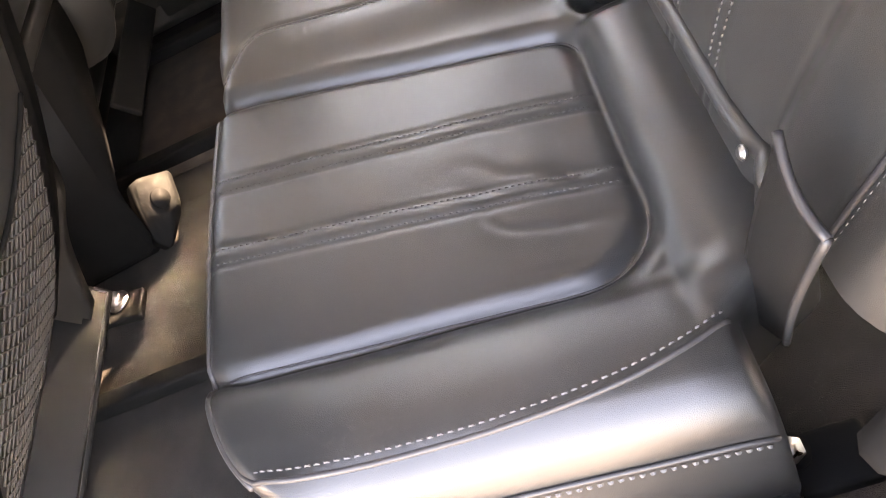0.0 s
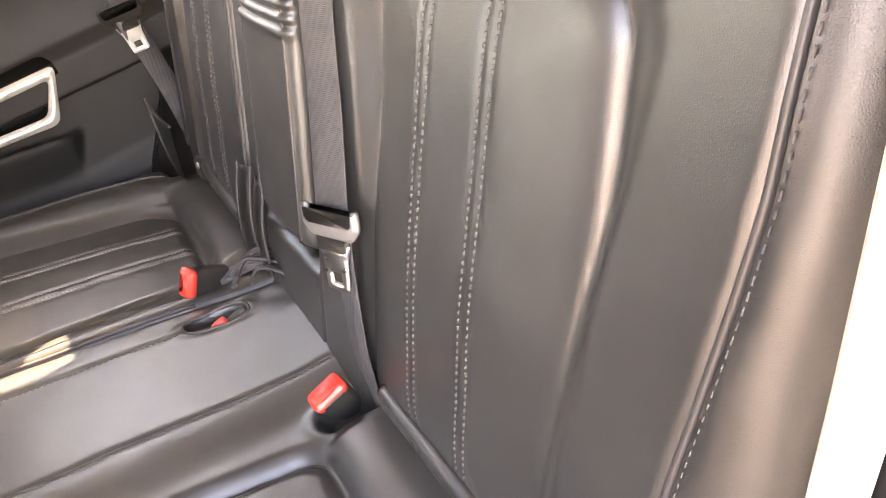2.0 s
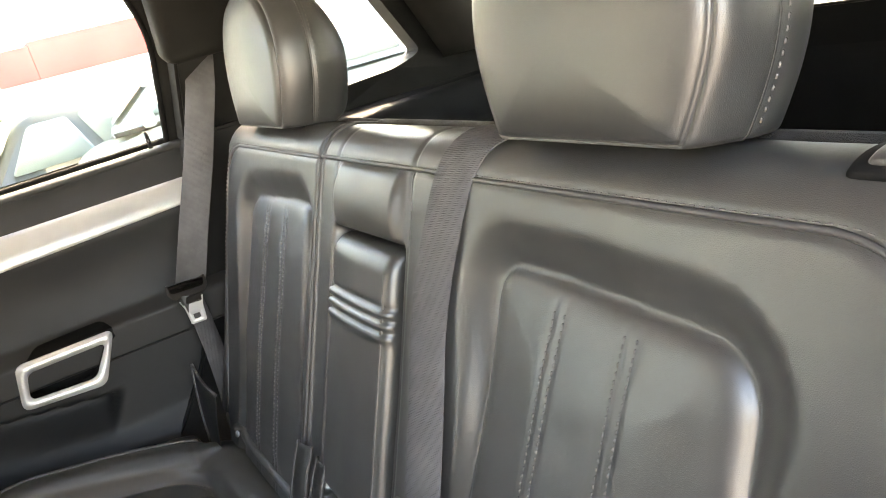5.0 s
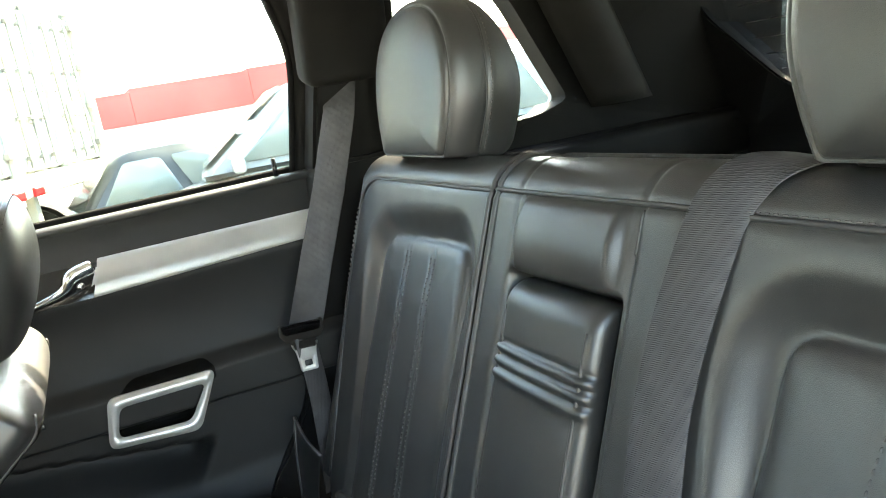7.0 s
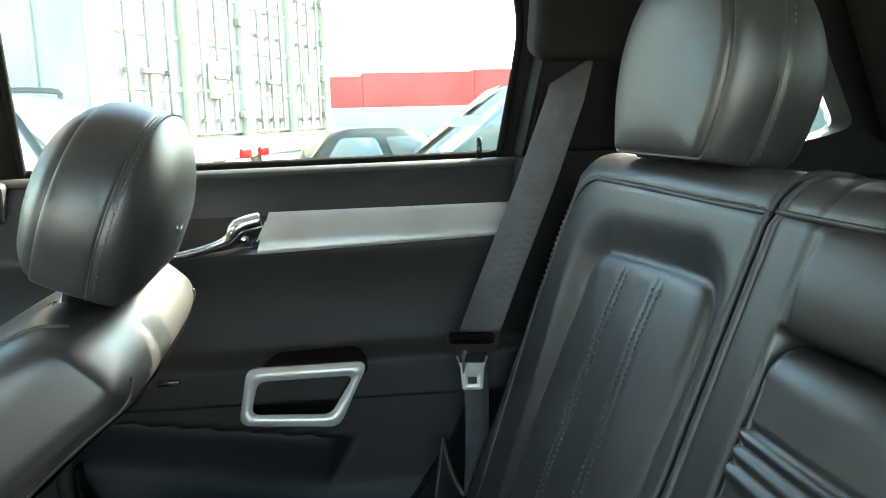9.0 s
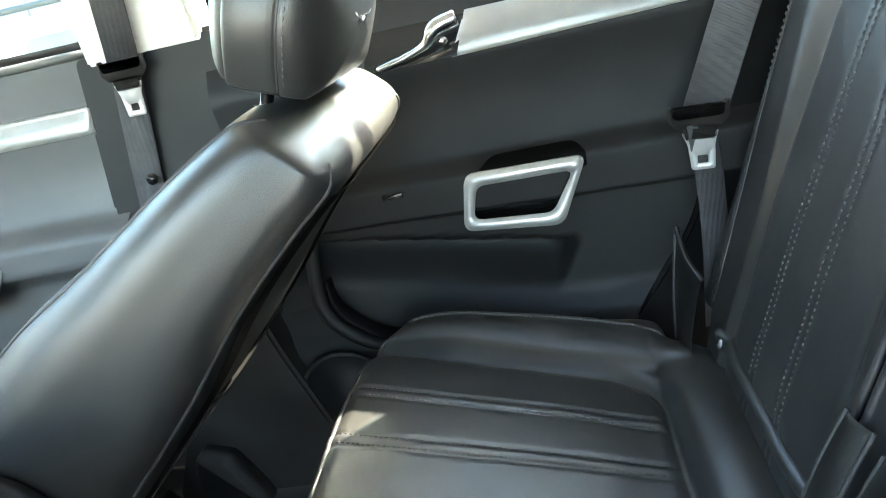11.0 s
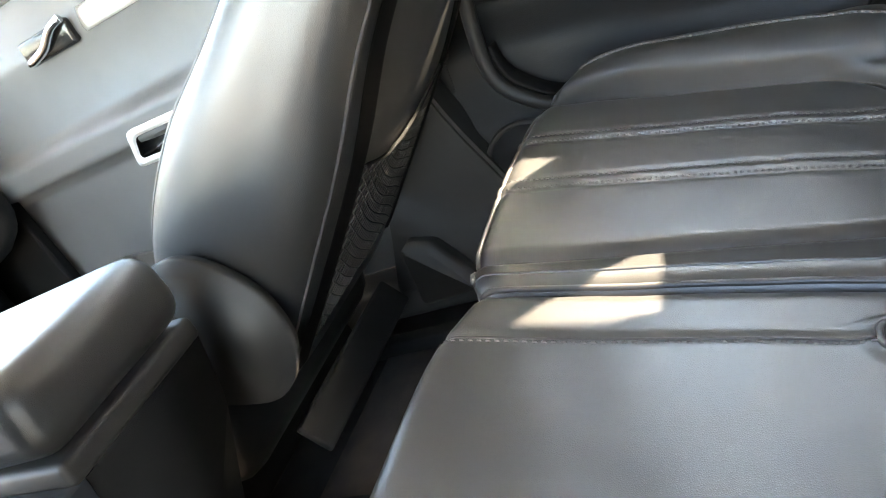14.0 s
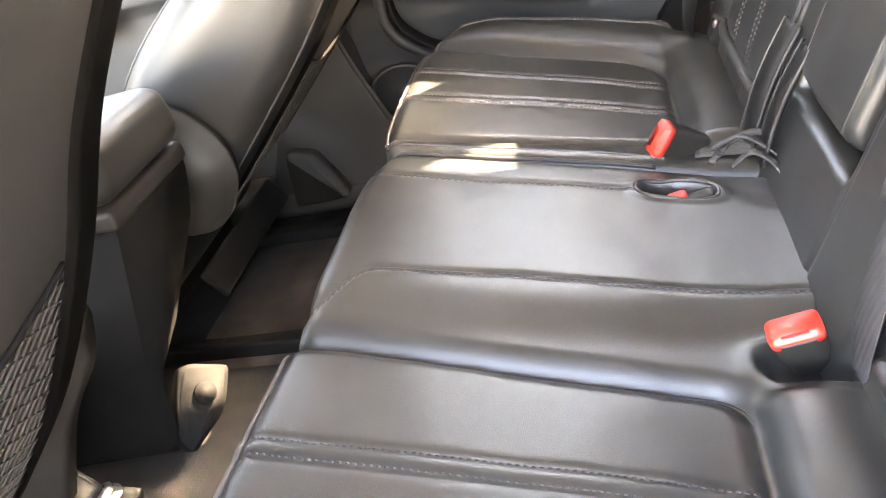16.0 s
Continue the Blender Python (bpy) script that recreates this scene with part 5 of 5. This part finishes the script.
part("anchor_plate", rbox((0.10, 0.05, 0.02), 0.005, Matrix.Translation((0.42, -0.622, 0.592))), DARKTRIM, bolt)


# ---- far centre pillar, front door, dashboard ----
pillar("trim_pillar_centre_upper", rounded([(-0.33, 1.235), (-0.150, 1.245), (-0.155, 1.66), (-0.29, 1.66)], 0.012), 0.715, 0.79, HEADLINER, "pale beige upper trim of the centre pillar", 0.26)
pillar("trim_pillar_centre_lower", rounded([(-0.385, 0.62), (-0.18, 0.62), (-0.125, 1.0), (-0.130, 1.262), (-0.350, 1.255), (-0.375, 1.0)], 0.012), 0.722, 0.80, VINYL, "black lower trim of the centre pillar", 0.0)
pillar("trim_pillar_foot", rounded([(-0.42, 0.50), (-0.05, 0.50), (-0.10, 0.64), (-0.155, 0.80), (-0.175, 0.90), (-0.30, 0.90), (-0.33, 0.70)], [0.02, 0.02, 0.08, 0.06, 0.02, 0.02, 0.06]), 0.655, 0.72, PLASTIC, "black plastic foot trim of the centre pillar", 0.0)
sill = thing("sill_step", "moulded black plastic block at the pillar foot", "trim block", at=(-0.28, 0.64, 0.55))
part("block", slab(rounded([(-0.34, 0.53), (-0.225, 0.535), (-0.24, 0.575), (-0.272, 0.632), (-0.325, 0.645)], 0.012), 0.05, Matrix(((1, 0, 0, 0), (0, 0, 1, 0.615), (0, 1, 0, 0), (0, 0, 0, 1))), 0.006), PLASTIC, sill)
plate("sill_right", rbox((1.3, 0.10, 0.07), 0.025, Matrix.Translation((-0.35, 0.70, 0.52)), 4), PLASTIC, "black plastic door sill trim", "sill", smooth=True)
plate("sill_left", rbox((1.3, 0.12, 0.07), 0.025, Matrix.Translation((-0.35, -0.72, 0.52)), 4), PLASTIC, "black plastic door sill trim", "sill", smooth=True)


def front_door():
    ob = thing("front_door", "closed front passenger door with silver trim, black lining coloured lighter as if lit", "car door", at=(-0.7, 0.75, 0.6))

    def at(z, x):
        y = 0.725 + 0.04 * smooth01((z - 1.15) / 0.12) + 0.010 * math.sin(min(max((z - 1.02) / 0.14, 0), 1) * math.pi)
        y -= 0.035 * smooth01((1.03 - z) / 0.03) * smooth01((z - 0.945) / 0.012)
        y += 0.02 * smooth01((0.945 - z) / 0.02)
        return (x, y, z)
    # lining and sill take the vinyl that is lightened as if lit
    part("door_lining", sheet(xs(0.55, 1.255, 90), xs(-1.25, -0.345, 60), at), LITVINYL, ob)
    part("door_shell", rbox((0.88, 0.04, 0.70), 0.01, Matrix.Translation((-0.81, 0.83, 0.90))), PAINT, ob, "painted steel outer skin")
    bm = sheet(xs(1.150, 1.190, 7), xs(-0.70, -0.352, 30), lambda z, x: (x, at(z, x)[1] - 0.006, z))
    bmesh.ops.solidify(bm, geom=bm.faces[:], thickness=0.004)
    part("silver_strip", bm, SILVER, ob, "satin silver trim strip")
    part("handle_cup", rbox((0.13, 0.02, 0.045), 0.008, Matrix.Translation((-0.79, 0.722, 1.165))), GLOSS, ob)
    part("door_handle", tube(spline([(-0.84, 0.706, 1.150), (-0.79, 0.704, 1.160), (-0.75, 0.702, 1.18), (-0.72, 0.705, 1.188)], 6), 0.008, 8), CHROME, ob, "chrome release lever")
    bezel(ob, [(-0.757, 0.916), (-0.61, 0.911), (-0.563, 0.980), (-0.735, 0.983)], 0.682, 0.04)
    part("window_sill", ribbon([(x, 0.79, 1.262) for x in xs(-1.25, -0.34, 12)], (0, 1, 0), 0.07, 0.012), LITVINYL, ob)
    part("lock_pin", rod(0.0042, 0.034, Matrix.Translation((-0.335, 0.765, 1.286)), 12, 0.001), GLOSS, ob)
    part("window_frame", tube([(x, window_y(z), z) for x, z in rounded([(-1.20, 1.265), (-0.35, 1.262), (-0.315, 1.645), (-0.75, 1.640)], 0.03, 6)], 0.020, 8, True), DARKTRIM, ob)
    bm = slab(rounded([(-1.19, 1.262), (-0.35, 1.262), (-0.32, 1.638), (-0.75, 1.635)], 0.03, 6), 0.004)
    for v in bm.verts:
        x, z, d = v.co
        v.co = (x, window_y(z) + d, z)
    part("window_pane", bm, GLASS, ob, "clear side window pane", smooth=False).visible_shadow = False
    return ob


front_door()

dash = thing("dashboard", "dark plastic dashboard with rounded end", "dashboard", at=(-1.2, 0, 0.9))
part("dash_top", rbox((0.45, 1.42, 0.30), 0.10, Matrix.Translation((-1.30, 0, 1.02)), 5), PLASTIC, dash)
part("dash_lower", rbox((0.25, 1.30, 0.40), 0.06, Matrix.Translation((-1.36, 0, 0.72)), 4), DARKTRIM, dash)
plate("bulkhead", rbox((0.05, 1.5, 0.80), 0.01, Matrix.Translation((-1.62, 0, 0.80))), DARKTRIM, "dark bulkhead in front of the footwell", "wall")
bm = slab(rounded([(-0.70, 0.0), (0.70, 0.0), (0.56, 0.78), (-0.56, 0.78)], 0.05), 0.005, Matrix.Translation((-1.70, 0, 1.13)) @ Matrix.Rotation(radians(48), 4, "Y") @ Matrix(((0, 0, 1, 0), (1, 0, 0, 0), (0, 1, 0, 0), (0, 0, 0, 1))))
plate("windscreen", bm, GLASS, "curved clear windscreen", "window").visible_shadow = False
for sg in (1, -1):
    plate("trim_pillar_front", tube([(-1.68, sg * 0.70, 1.15), (-1.12, sg * 0.57, 1.66)], 0.035, 10), HEADLINER, "pale trim of the windscreen pillar", "trim", smooth=True)

for sg, side in ((1, "right"), (-1, "left")):
    plate("trim_footwell_" + side, rbox((0.55, 0.03, 0.80), 0.008, Matrix.Translation((-1.42, sg * 0.715, 0.85))), DARKTRIM, "dark kick panel beside the front footwell", "trim")

# ---- near side: painted edge of the door opening and the open door's hinge pillar ----
edge = [(0.585, 0.62), (0.70, 0.62), (0.86, 0.90), (0.86, 1.28), (0.80, 1.66), (0.70, 1.66), (0.655, 1.45), (0.60, 1.27), (0.565, 1.10), (0.545, 0.96), (0.50, 0.84), (0.52, 0.74)]
bm = slab(rounded(edge, 0.03), 0.07, Matrix(((1, 0, 0, 0), (0, 0, -1, -0.735), (0, 1, 0, 0), (0, 0, 0, 1))), 0.018)
plate("body_pillar_near", bm, DARKTRIM, "dark trimmed edge of the near door opening", "car body", smooth=False)
seal = [(0.50, -0.735, 0.82), (0.545, -0.735, 0.95), (0.568, -0.735, 1.10), (0.60, -0.735, 1.27), (0.655, -0.73, 1.45), (0.66, -0.70, 1.62)]
plate("trim_door_seal_near", tube(spline(seal, 8), 0.009, 8), RUBBER, "black rubber seal of the near door opening", "trim", smooth=True)
strip = [(0.552, 1.45), (0.543, 1.336), (0.526, 1.229), (0.497, 1.133), (0.456, 1.01), (0.446, 0.985), (0.468, 0.985), (0.478, 1.01), (0.516, 1.108), (0.537, 1.178), (0.560, 1.25), (0.590, 1.34), (0.602, 1.45)]
plate("trim_aperture_near", tube(spline([(0.430, -0.707, 0.86), (0.449, -0.707, 0.90), (0.490, -0.707, 1.0), (0.530, -0.707, 1.108), (0.551, -0.707, 1.178), (0.575, -0.707, 1.25)], 8), 0.014, 8), RUBBER, "black rubber beading of the near door opening", "trim", smooth=True)
plate("body_flange_near", slab(rounded(strip, 0.006), 0.006, Matrix(((1, 0, 0, 0), (0, 0, -1, -0.700), (0, 1, 0, 0), (0, 0, 0, 1))), 0.002), PAINT, "pale champagne painted flange of the near door opening", "car body")
# near centre pillar, between the two open doors
pillar("trim_pillar_centre_near", rounded([(-0.36, 0.56), (-0.20, 0.56), (-0.15, 1.0), (-0.16, 1.66), (-0.29, 1.66), (-0.35, 1.0)], 0.012), -0.76, -0.82, VINYL, "black trim of the near centre pillar", 0.0)
# folding lever set in the bench's shoulder
lever = thing("fold_lever", "black plastic folding lever set in the backrest shoulder", "lever", "fold levers", at=(0.63, -0.55, 1.29))


def shoulder_pad(y0, y1, s0, s1, lift, tall):
    def at(u, v):
        (du, wu), (dv, wv) = u, v
        y, s = y0 + du, s0 + dv
        q = on_shell(y, s, lift - max(wu, wv) - roll(du, 0.008) - roll(y1 - y0 - du, 0.008) - roll(dv, 0.008) - roll(s1 - s0 - dv, 0.008))
        return q
    r = rim(0.008, 4, (tall,))
    return sheet(steps(r, y1 - y0, r, 0.006), steps(r, s1 - s0, r, 0.006), at)


part("surround", shoulder_pad(-0.625, -0.540, LEN + 0.030, LEN + 0.085, 0.005, 0.012), DARKTRIM, lever)
part("paddle", shoulder_pad(-0.615, -0.550, LEN + 0.038, LEN + 0.077, 0.009, 0.010), LEATHER, lever)
# slack webbing tangled beside the split
tangle = thing("slack_webbing", "slack dark webbing tangled beside the split cushion", "webbing", at=(0.44, 0.09, 0.79))
for k, pts in enumerate((
        [(0.400, 0.118, 0.795), (0.425, 0.105, 0.812), (0.450, 0.092, 0.800), (0.470, 0.085, 0.780)],
        [(0.415, 0.085, 0.790), (0.432, 0.078, 0.806), (0.450, 0.070, 0.796), (0.462, 0.050, 0.780)],
        [(0.395, 0.100, 0.788), (0.420, 0.122, 0.800), (0.448, 0.118, 0.806), (0.472, 0.100, 0.786)])):
    part("strap", ribbon([p - Vector((0, 0, 0.007)) for p in spline(pts, 8)], (0.3, 1, 0.25 * (k - 1)), 0.011, 0.0032), WEB, tangle)


# ---- outside ----
GZ = -0.22      # the yard lies this much below the datum
plate("ground", sheet(xs(-60, 60, 3), xs(-60, 90, 3), lambda x, y: (x, y, GZ)), GROUND, "dusty pale asphalt yard", "ground")
WHITE = varied(material("white_sheet_steel", (0.66, 0.66, 0.62), 0.5), (0.30, 0.295, 0.265), (0.44, 0.44, 0.41), 1.5, rough=(0.4, 0.6))
WALLRED = varied(material("red_wall_paint", (0.5, 0.08, 0.07), 0.8), (0.45, 0.07, 0.06), (0.55, 0.10, 0.085), 0.4)
WALLGREY = varied(material("grey_wall_plaster", (0.42, 0.45, 0.42), 0.85), (0.36, 0.39, 0.37), (0.46, 0.49, 0.46), 0.5)
GREYCAR = varied(material("grey_car_paint", (0.07, 0.075, 0.07), 0.4, 0.0), (0.065, 0.07, 0.064), (0.085, 0.09, 0.083), 2, rough=(0.3, 0.45))
DARKGLASS = varied(material("pale_car_glass", (0.25, 0.29, 0.27), 0.08), (0.21, 0.25, 0.23), (0.30, 0.34, 0.32), 1.3)
TYRE = material("tyre", (0.02, 0.02, 0.02), 0.9)
CREAM = varied(material("cream_steel", (0.55, 0.53, 0.42), 0.6), (0.45, 0.43, 0.33), (0.62, 0.60, 0.5), 2)
REDLAMP = material("red_lamp", (0.6, 0.02, 0.02), 0.25)


def trailer(corner, turn, label, depth=6.0, h1=3.85):
    """Rear of a box trailer: two doors with lock rods, hinges and a steel frame. corner: left foot of its rear face; turn: degrees of that face from +x."""
    ob = thing("box_trailer", label, "trailer", "parked trailers", at=(corner[0], corner[1], GZ))
    m = Matrix.Translation((corner[0], corner[1], 0)) @ Matrix.Rotation(radians(turn), 4, "Z")
    w, h0 = 2.4, 1.12
    hm, cx = (h0 + h1) / 2, w / 2

    def put(name, bm, mat, parent, label=""):
        bm.transform(m)
        return part(name, bm, mat, parent, label, smooth=False)

    def block(size, at, bevel=0.01):
        return rbox(size, bevel, Matrix.Translation(at), 2)
    put("box", block((w, depth, h1 - h0), (cx, depth / 2 + 0.05, hm), 0.03), WHITE, ob)
    for k in range(int(depth / 0.6)):
        put("side_rib", block((0.03, 0.05, h1 - h0 - 0.2), (-0.01, 0.5 + 0.6 * k, hm)), WHITE, ob)
    for k in (0, 1):
        dx = w * (0.265 + 0.47 * k)
        d = put("cargo_door", block((w * 0.45, 0.04, h1 - h0 - 0.2), (dx, 0.02, hm)), WHITE, ob)
        for q in (-0.12, 0.0, 0.12):
            put("lock_rod", rod(0.016, h1 - h0 - 0.25, Matrix.Translation((dx + w * q, -0.035, hm)), 10), RODSTEEL, d, "weathered lock rod")
            for z in (1.35, 1.75, h1 - 0.75, h1 - 0.25):
                put("rod_bracket", block((0.055, 0.05, 0.05), (dx + w * q, -0.03, z)), RODSTEEL, d)
        for z in (1.4, 1.85, 2.3, h1 - 0.2):
            put("hinge", block((0.17, 0.06, 0.07), ((0.045 + 0.91 * k) * w, -0.03, z)), RODSTEEL, d)
        for z in (1.62, 2.05, 2.5, 2.95):
            put("door_rib", block((w * 0.43, 0.02, 0.04), (dx, -0.005, z)), CREAM, d)
        put("lock_handle", block((0.26, 0.05, 0.04), (dx, -0.06, 1.75)), RODSTEEL, d)
    for x, pw in ((0.05, 0.15), (w - 0.05, 0.15), (cx, 0.06)):
        put("frame_post", block((pw, 0.10, h1 - h0), (x, -0.005, hm), 0.012), CREAM, ob)
    put("frame_sill", block((w, 0.12, 0.22), (cx, 0, h0 - 0.04), 0.02), CREAM, ob)
    put("bumper_bar", block((w * 0.95, 0.12, 0.12), (cx, 0.1, 0.42), 0.02), CREAM, ob)
    put("document_box", block((0.22, 0.06, 0.34), (w * 0.72, -0.03, 1.72), 0.015), CREAM, ob)
    for x in (0.25, w - 0.25):
        put("tail_lamp", block((0.22, 0.06, 0.10), (x, -0.06, 1.02), 0.02), REDLAMP, ob)
        put("bumper_post", block((0.10, 0.10, 0.6), (x + 0.2 * (1 if x < cx else -1), 0.12, 0.70), 0.015), CREAM, ob)
        for y in (0.9, 2.1):
            put("wheel", rod(0.5, 0.45, Matrix.Translation((x, y, GZ + 0.5)) @ Matrix.Rotation(math.pi / 2, 4, "Y"), 28, 0.05), TYRE, ob)
    return ob


RODSTEEL = varied(material("weathered_steel", (0.2, 0.2, 0.18), 0.55, 0.3), (0.24, 0.23, 0.20), (0.38, 0.37, 0.32), 6)
trailer((-0.36, 8.0), 68, "white box trailer with barred rear doors, parked beside a sedan", 6.0, 2.98)
trailer((-1.22, 5.72), 68, "older white box trailer with ribbed doors, parked", 5.0)
trailer((-6.4, 12.5), 5, "white box trailer standing in the row behind", 4.0)


def car(name, at, turn, size, roof, paint, label, tall=False, glass=None):
    """A parked car from its side outline: body, cabin, panes, wheels."""
    ob = thing(name, label, "car", "parked cars", at=(at[0], at[1], 0))
    m = Matrix.Translation((at[0], at[1], 0)) @ Matrix.Rotation(radians(turn), 4, "Z")
    L, W, H = size
    glass = glass or DARKGLASS
    hb = H * 0.60
    lower = rounded([(-L / 2, 0.35), (-L / 2, hb * 0.92), (-L * 0.40, hb), (L * 0.28, hb), (L * 0.46, hb * 0.86), (L / 2, hb * 0.7), (L / 2, 0.32), (L * 0.3, 0.22), (-L * 0.3, 0.22)], 0.12, 6)
    turn_up = Matrix(((1, 0, 0, 0), (0, 0, 1, -W / 2), (0, 1, 0, 0), (0, 0, 0, 1)))
    part("body", slab(lower, W, m @ turn_up, 0.05), paint, ob)
    a, b, c, d = roof
    green = rounded([(a, hb - 0.02), (b, H), (c, H), (d, hb - 0.02)], [0.02, 0.22, 0.22, 0.02], 8)

    def tumble(bm):
        for v in bm.verts:
            f = (v.co.z - hb) / (H - hb)
            v.co.y *= 1 - 0.16 * max(f, 0)
        bm.transform(m)
        return bm
    part("cabin", tumble(slab(green, W * 0.96, Matrix(((1, 0, 0, 0), (0, 0, 1, -W * 0.48), (0, 1, 0, 0), (0, 0, 0, 1))), 0.03)), paint, ob)
    for sg in (-1, 1):
        for lo, hi in ((0.04, 0.49), (0.52, 0.94)):
            def q(f, g):
                x_lo, x_hi = a + (d - a) * f, b + (c - b) * f
                return (x_lo + (x_hi - x_lo) * g, hb + (H - hb) * g)
            pane = [q(lo + 0.03, 0.10), q(hi, 0.10), q(hi - 0.02, 0.84), q(lo + 0.05, 0.84)]
            part("side_window", tumble(slab(rounded(pane, 0.06), 0.02, Matrix(((1, 0, 0, 0), (0, 0, 1, sg * W * 0.483 - 0.01), (0, 1, 0, 0), (0, 0, 0, 1))), 0.004)), glass, ob)
        for x in (-L * 0.31, L * 0.31):
            wm = m @ Matrix.Translation((x, sg * (W / 2 - 0.08), 0.32)) @ Matrix.Rotation(math.pi / 2, 4, "X")
            wh = part("wheel", rod(0.32, 0.2, wm, 28, 0.03), TYRE, ob)
            part("rim", rod(0.2, 0.22, wm, 20, 0.02), STEEL, wh, "silver wheel rim")
        part("wing_mirror", rbox((0.12, 0.20, 0.14), 0.04, m @ Matrix.Translation((d - 0.35, sg * (W / 2 + 0.06), hb + 0.06))), paint, ob)
        part("tail_lamp", rbox((0.12, 0.22, 0.16), 0.04, m @ Matrix.Translation((-L / 2 + 0.02, sg * (W / 2 - 0.14), hb * 0.84))), REDLAMP, ob)
        part("headlamp", rbox((0.18, 0.30, 0.14), 0.05, m @ Matrix.Translation((L / 2 - 0.08, sg * (W / 2 - 0.22), hb * 0.74))), DARKGLASS, ob)

    def screen(x0, x1, name):
        bm = sheet([0.08, 0.5, 0.90], xs(-0.44, 0.44, 5), lambda f, y: (x0 + (x1 - x0) * f, y * W * (1 - 0.14 * f) * 0.98, hb + (H - hb) * f))
        off = 0.012 if x0 > 0 else -0.012
        for v in bm.verts:
            v.co.x += off * 3
            v.co.z += 0.02
        bmesh.ops.solidify(bm, geom=bm.faces[:], thickness=0.008)
        bm.transform(m)
        return part(name, bm, glass, ob)
    screen(a, b, "rear_window")
    screen(d, c, "windscreen")
    return ob


grey_car = car("grey_sedan", (1.74, 8.75), 6, (4.0, 1.62, 1.45), (-1.70, -1.22, -0.45, 0.45), GREYCAR, "grey sedan parked beside the trailer")
van = car("white_van", (3.22, 7.3), 172, (4.9, 1.95, 1.88), (-2.3, -2.05, 0.95, 1.95), WHITE, "white van parked with a pale notice in its windscreen")
suv = car("silver_suv", (-2.75, 4.5), 180, (4.4, 1.8, 1.74), (-1.9, -1.5, 0.9, 1.75), material("silver_car_paint", (0.6, 0.61, 0.62), 0.3, 0.5), "silver sport utility car with roof rails, parked")
for sg in (-1, 1):
    part("roof_rail", tube(spline([(-3.3, 4.5 + sg * 0.66, 1.74), (-3.1, 4.5 + sg * 0.66, 1.79), (-1.5, 4.5 + sg * 0.66, 1.79), (-1.3, 4.5 + sg * 0.66, 1.74)], 6), 0.02, 8), GREYCAR, suv)

# warehouse with a stepped parapet: grey below, red band above
ware = thing("warehouse", "long warehouse with grey wall and stepped red band", "building", at=(6, 40, 0))
part("wall", rbox((80, 6, 2.3), 0.02, Matrix.Translation((6, 43, 0.75))), WALLGREY, ware)
for x0, x1, h in ((-34, 3.15, 3.45), (3.15, 8.95, 3.62), (8.95, 20, 3.72), (20, 46, 3.85)):
    part("red_band", rbox((x1 - x0 - 0.01, 6.1, h - 1.9), 0.02, Matrix.Translation(((x0 + x1) / 2, 43, (h + 1.9) / 2))), WALLRED, ware, "red painted upper band")

for ob in (grey_car, van, suv):
    ob.location.z += GZ

# block wall behind the car, seen through the tailgate window
wall = thing("block_wall", "grey concrete block wall behind the car", "wall", kind="structure", at=(9, 0, 0))
BLOCK = varied(material("concrete_block", (0.33, 0.34, 0.30), 0.9), (0.48, 0.49, 0.45), (0.60, 0.61, 0.56), 1.2)
JOINT = material("mortar", (0.2, 0.2, 0.18), 0.95)
part("mortar", rbox((0.2, 14, 4.5), 0.0, Matrix.Translation((9.12, 2, 2.25))), JOINT, wall, smooth=False)
blk = None
for r in range(10):
    for k in range(12):
        y = -2.4 + k * 0.62 + (r % 2) * 0.31
        if blk is None:
            blk = part("block", rbox((0.08, 0.60, 0.28), 0.008, None, 1), BLOCK, wall, smooth=False)
            o = blk
        else:
            o = new("block", blk.data)
            o.parent = wall
        o.location = (9.0 - 9, y, 1.0 + r * 0.30)

# plain unseen wall, added on the near side to bounce sunlight into the car
ADDEDWALL = varied(material("pale_added_wall", (0.40, 0.38, 0.36), 0.9), (0.34, 0.325, 0.31), (0.45, 0.43, 0.41), 0.7, 8)
plate("wall_bounce_near", rbox((40, 0.25, 1.7), 0.02, Matrix.Translation((0, -7.0, 0.62))), ADDEDWALL, "unseen plain pale wall added to bounce light into the car", "wall")

# unseen too: added ahead to keep sky light out of the windscreen
plate("wall_block_front", rbox((0.25, 10.5, 3.0), 0.02, Matrix.Translation((-6.9, -1.8, 1.28))), ADDEDWALL, "unseen plain pale wall added ahead of the car to block sky light", "wall")

# pale notice behind the van's windscreen
note = thing("paper_notice", "pale printed paper notice behind the van windscreen", "notice", at=(1.95, 7.0, 1.2))
part("sheet", slab(rounded([(-0.15, -0.05), (0.15, -0.05), (0.15, 0.05), (-0.15, 0.05)], 0.01), 0.004, Matrix.Translation((1.70, 6.60, 1.29)) @ Matrix.Rotation(radians(-12), 4, "Z") @ Matrix.Rotation(radians(90), 4, "X")), WHITE, note, smooth=False)
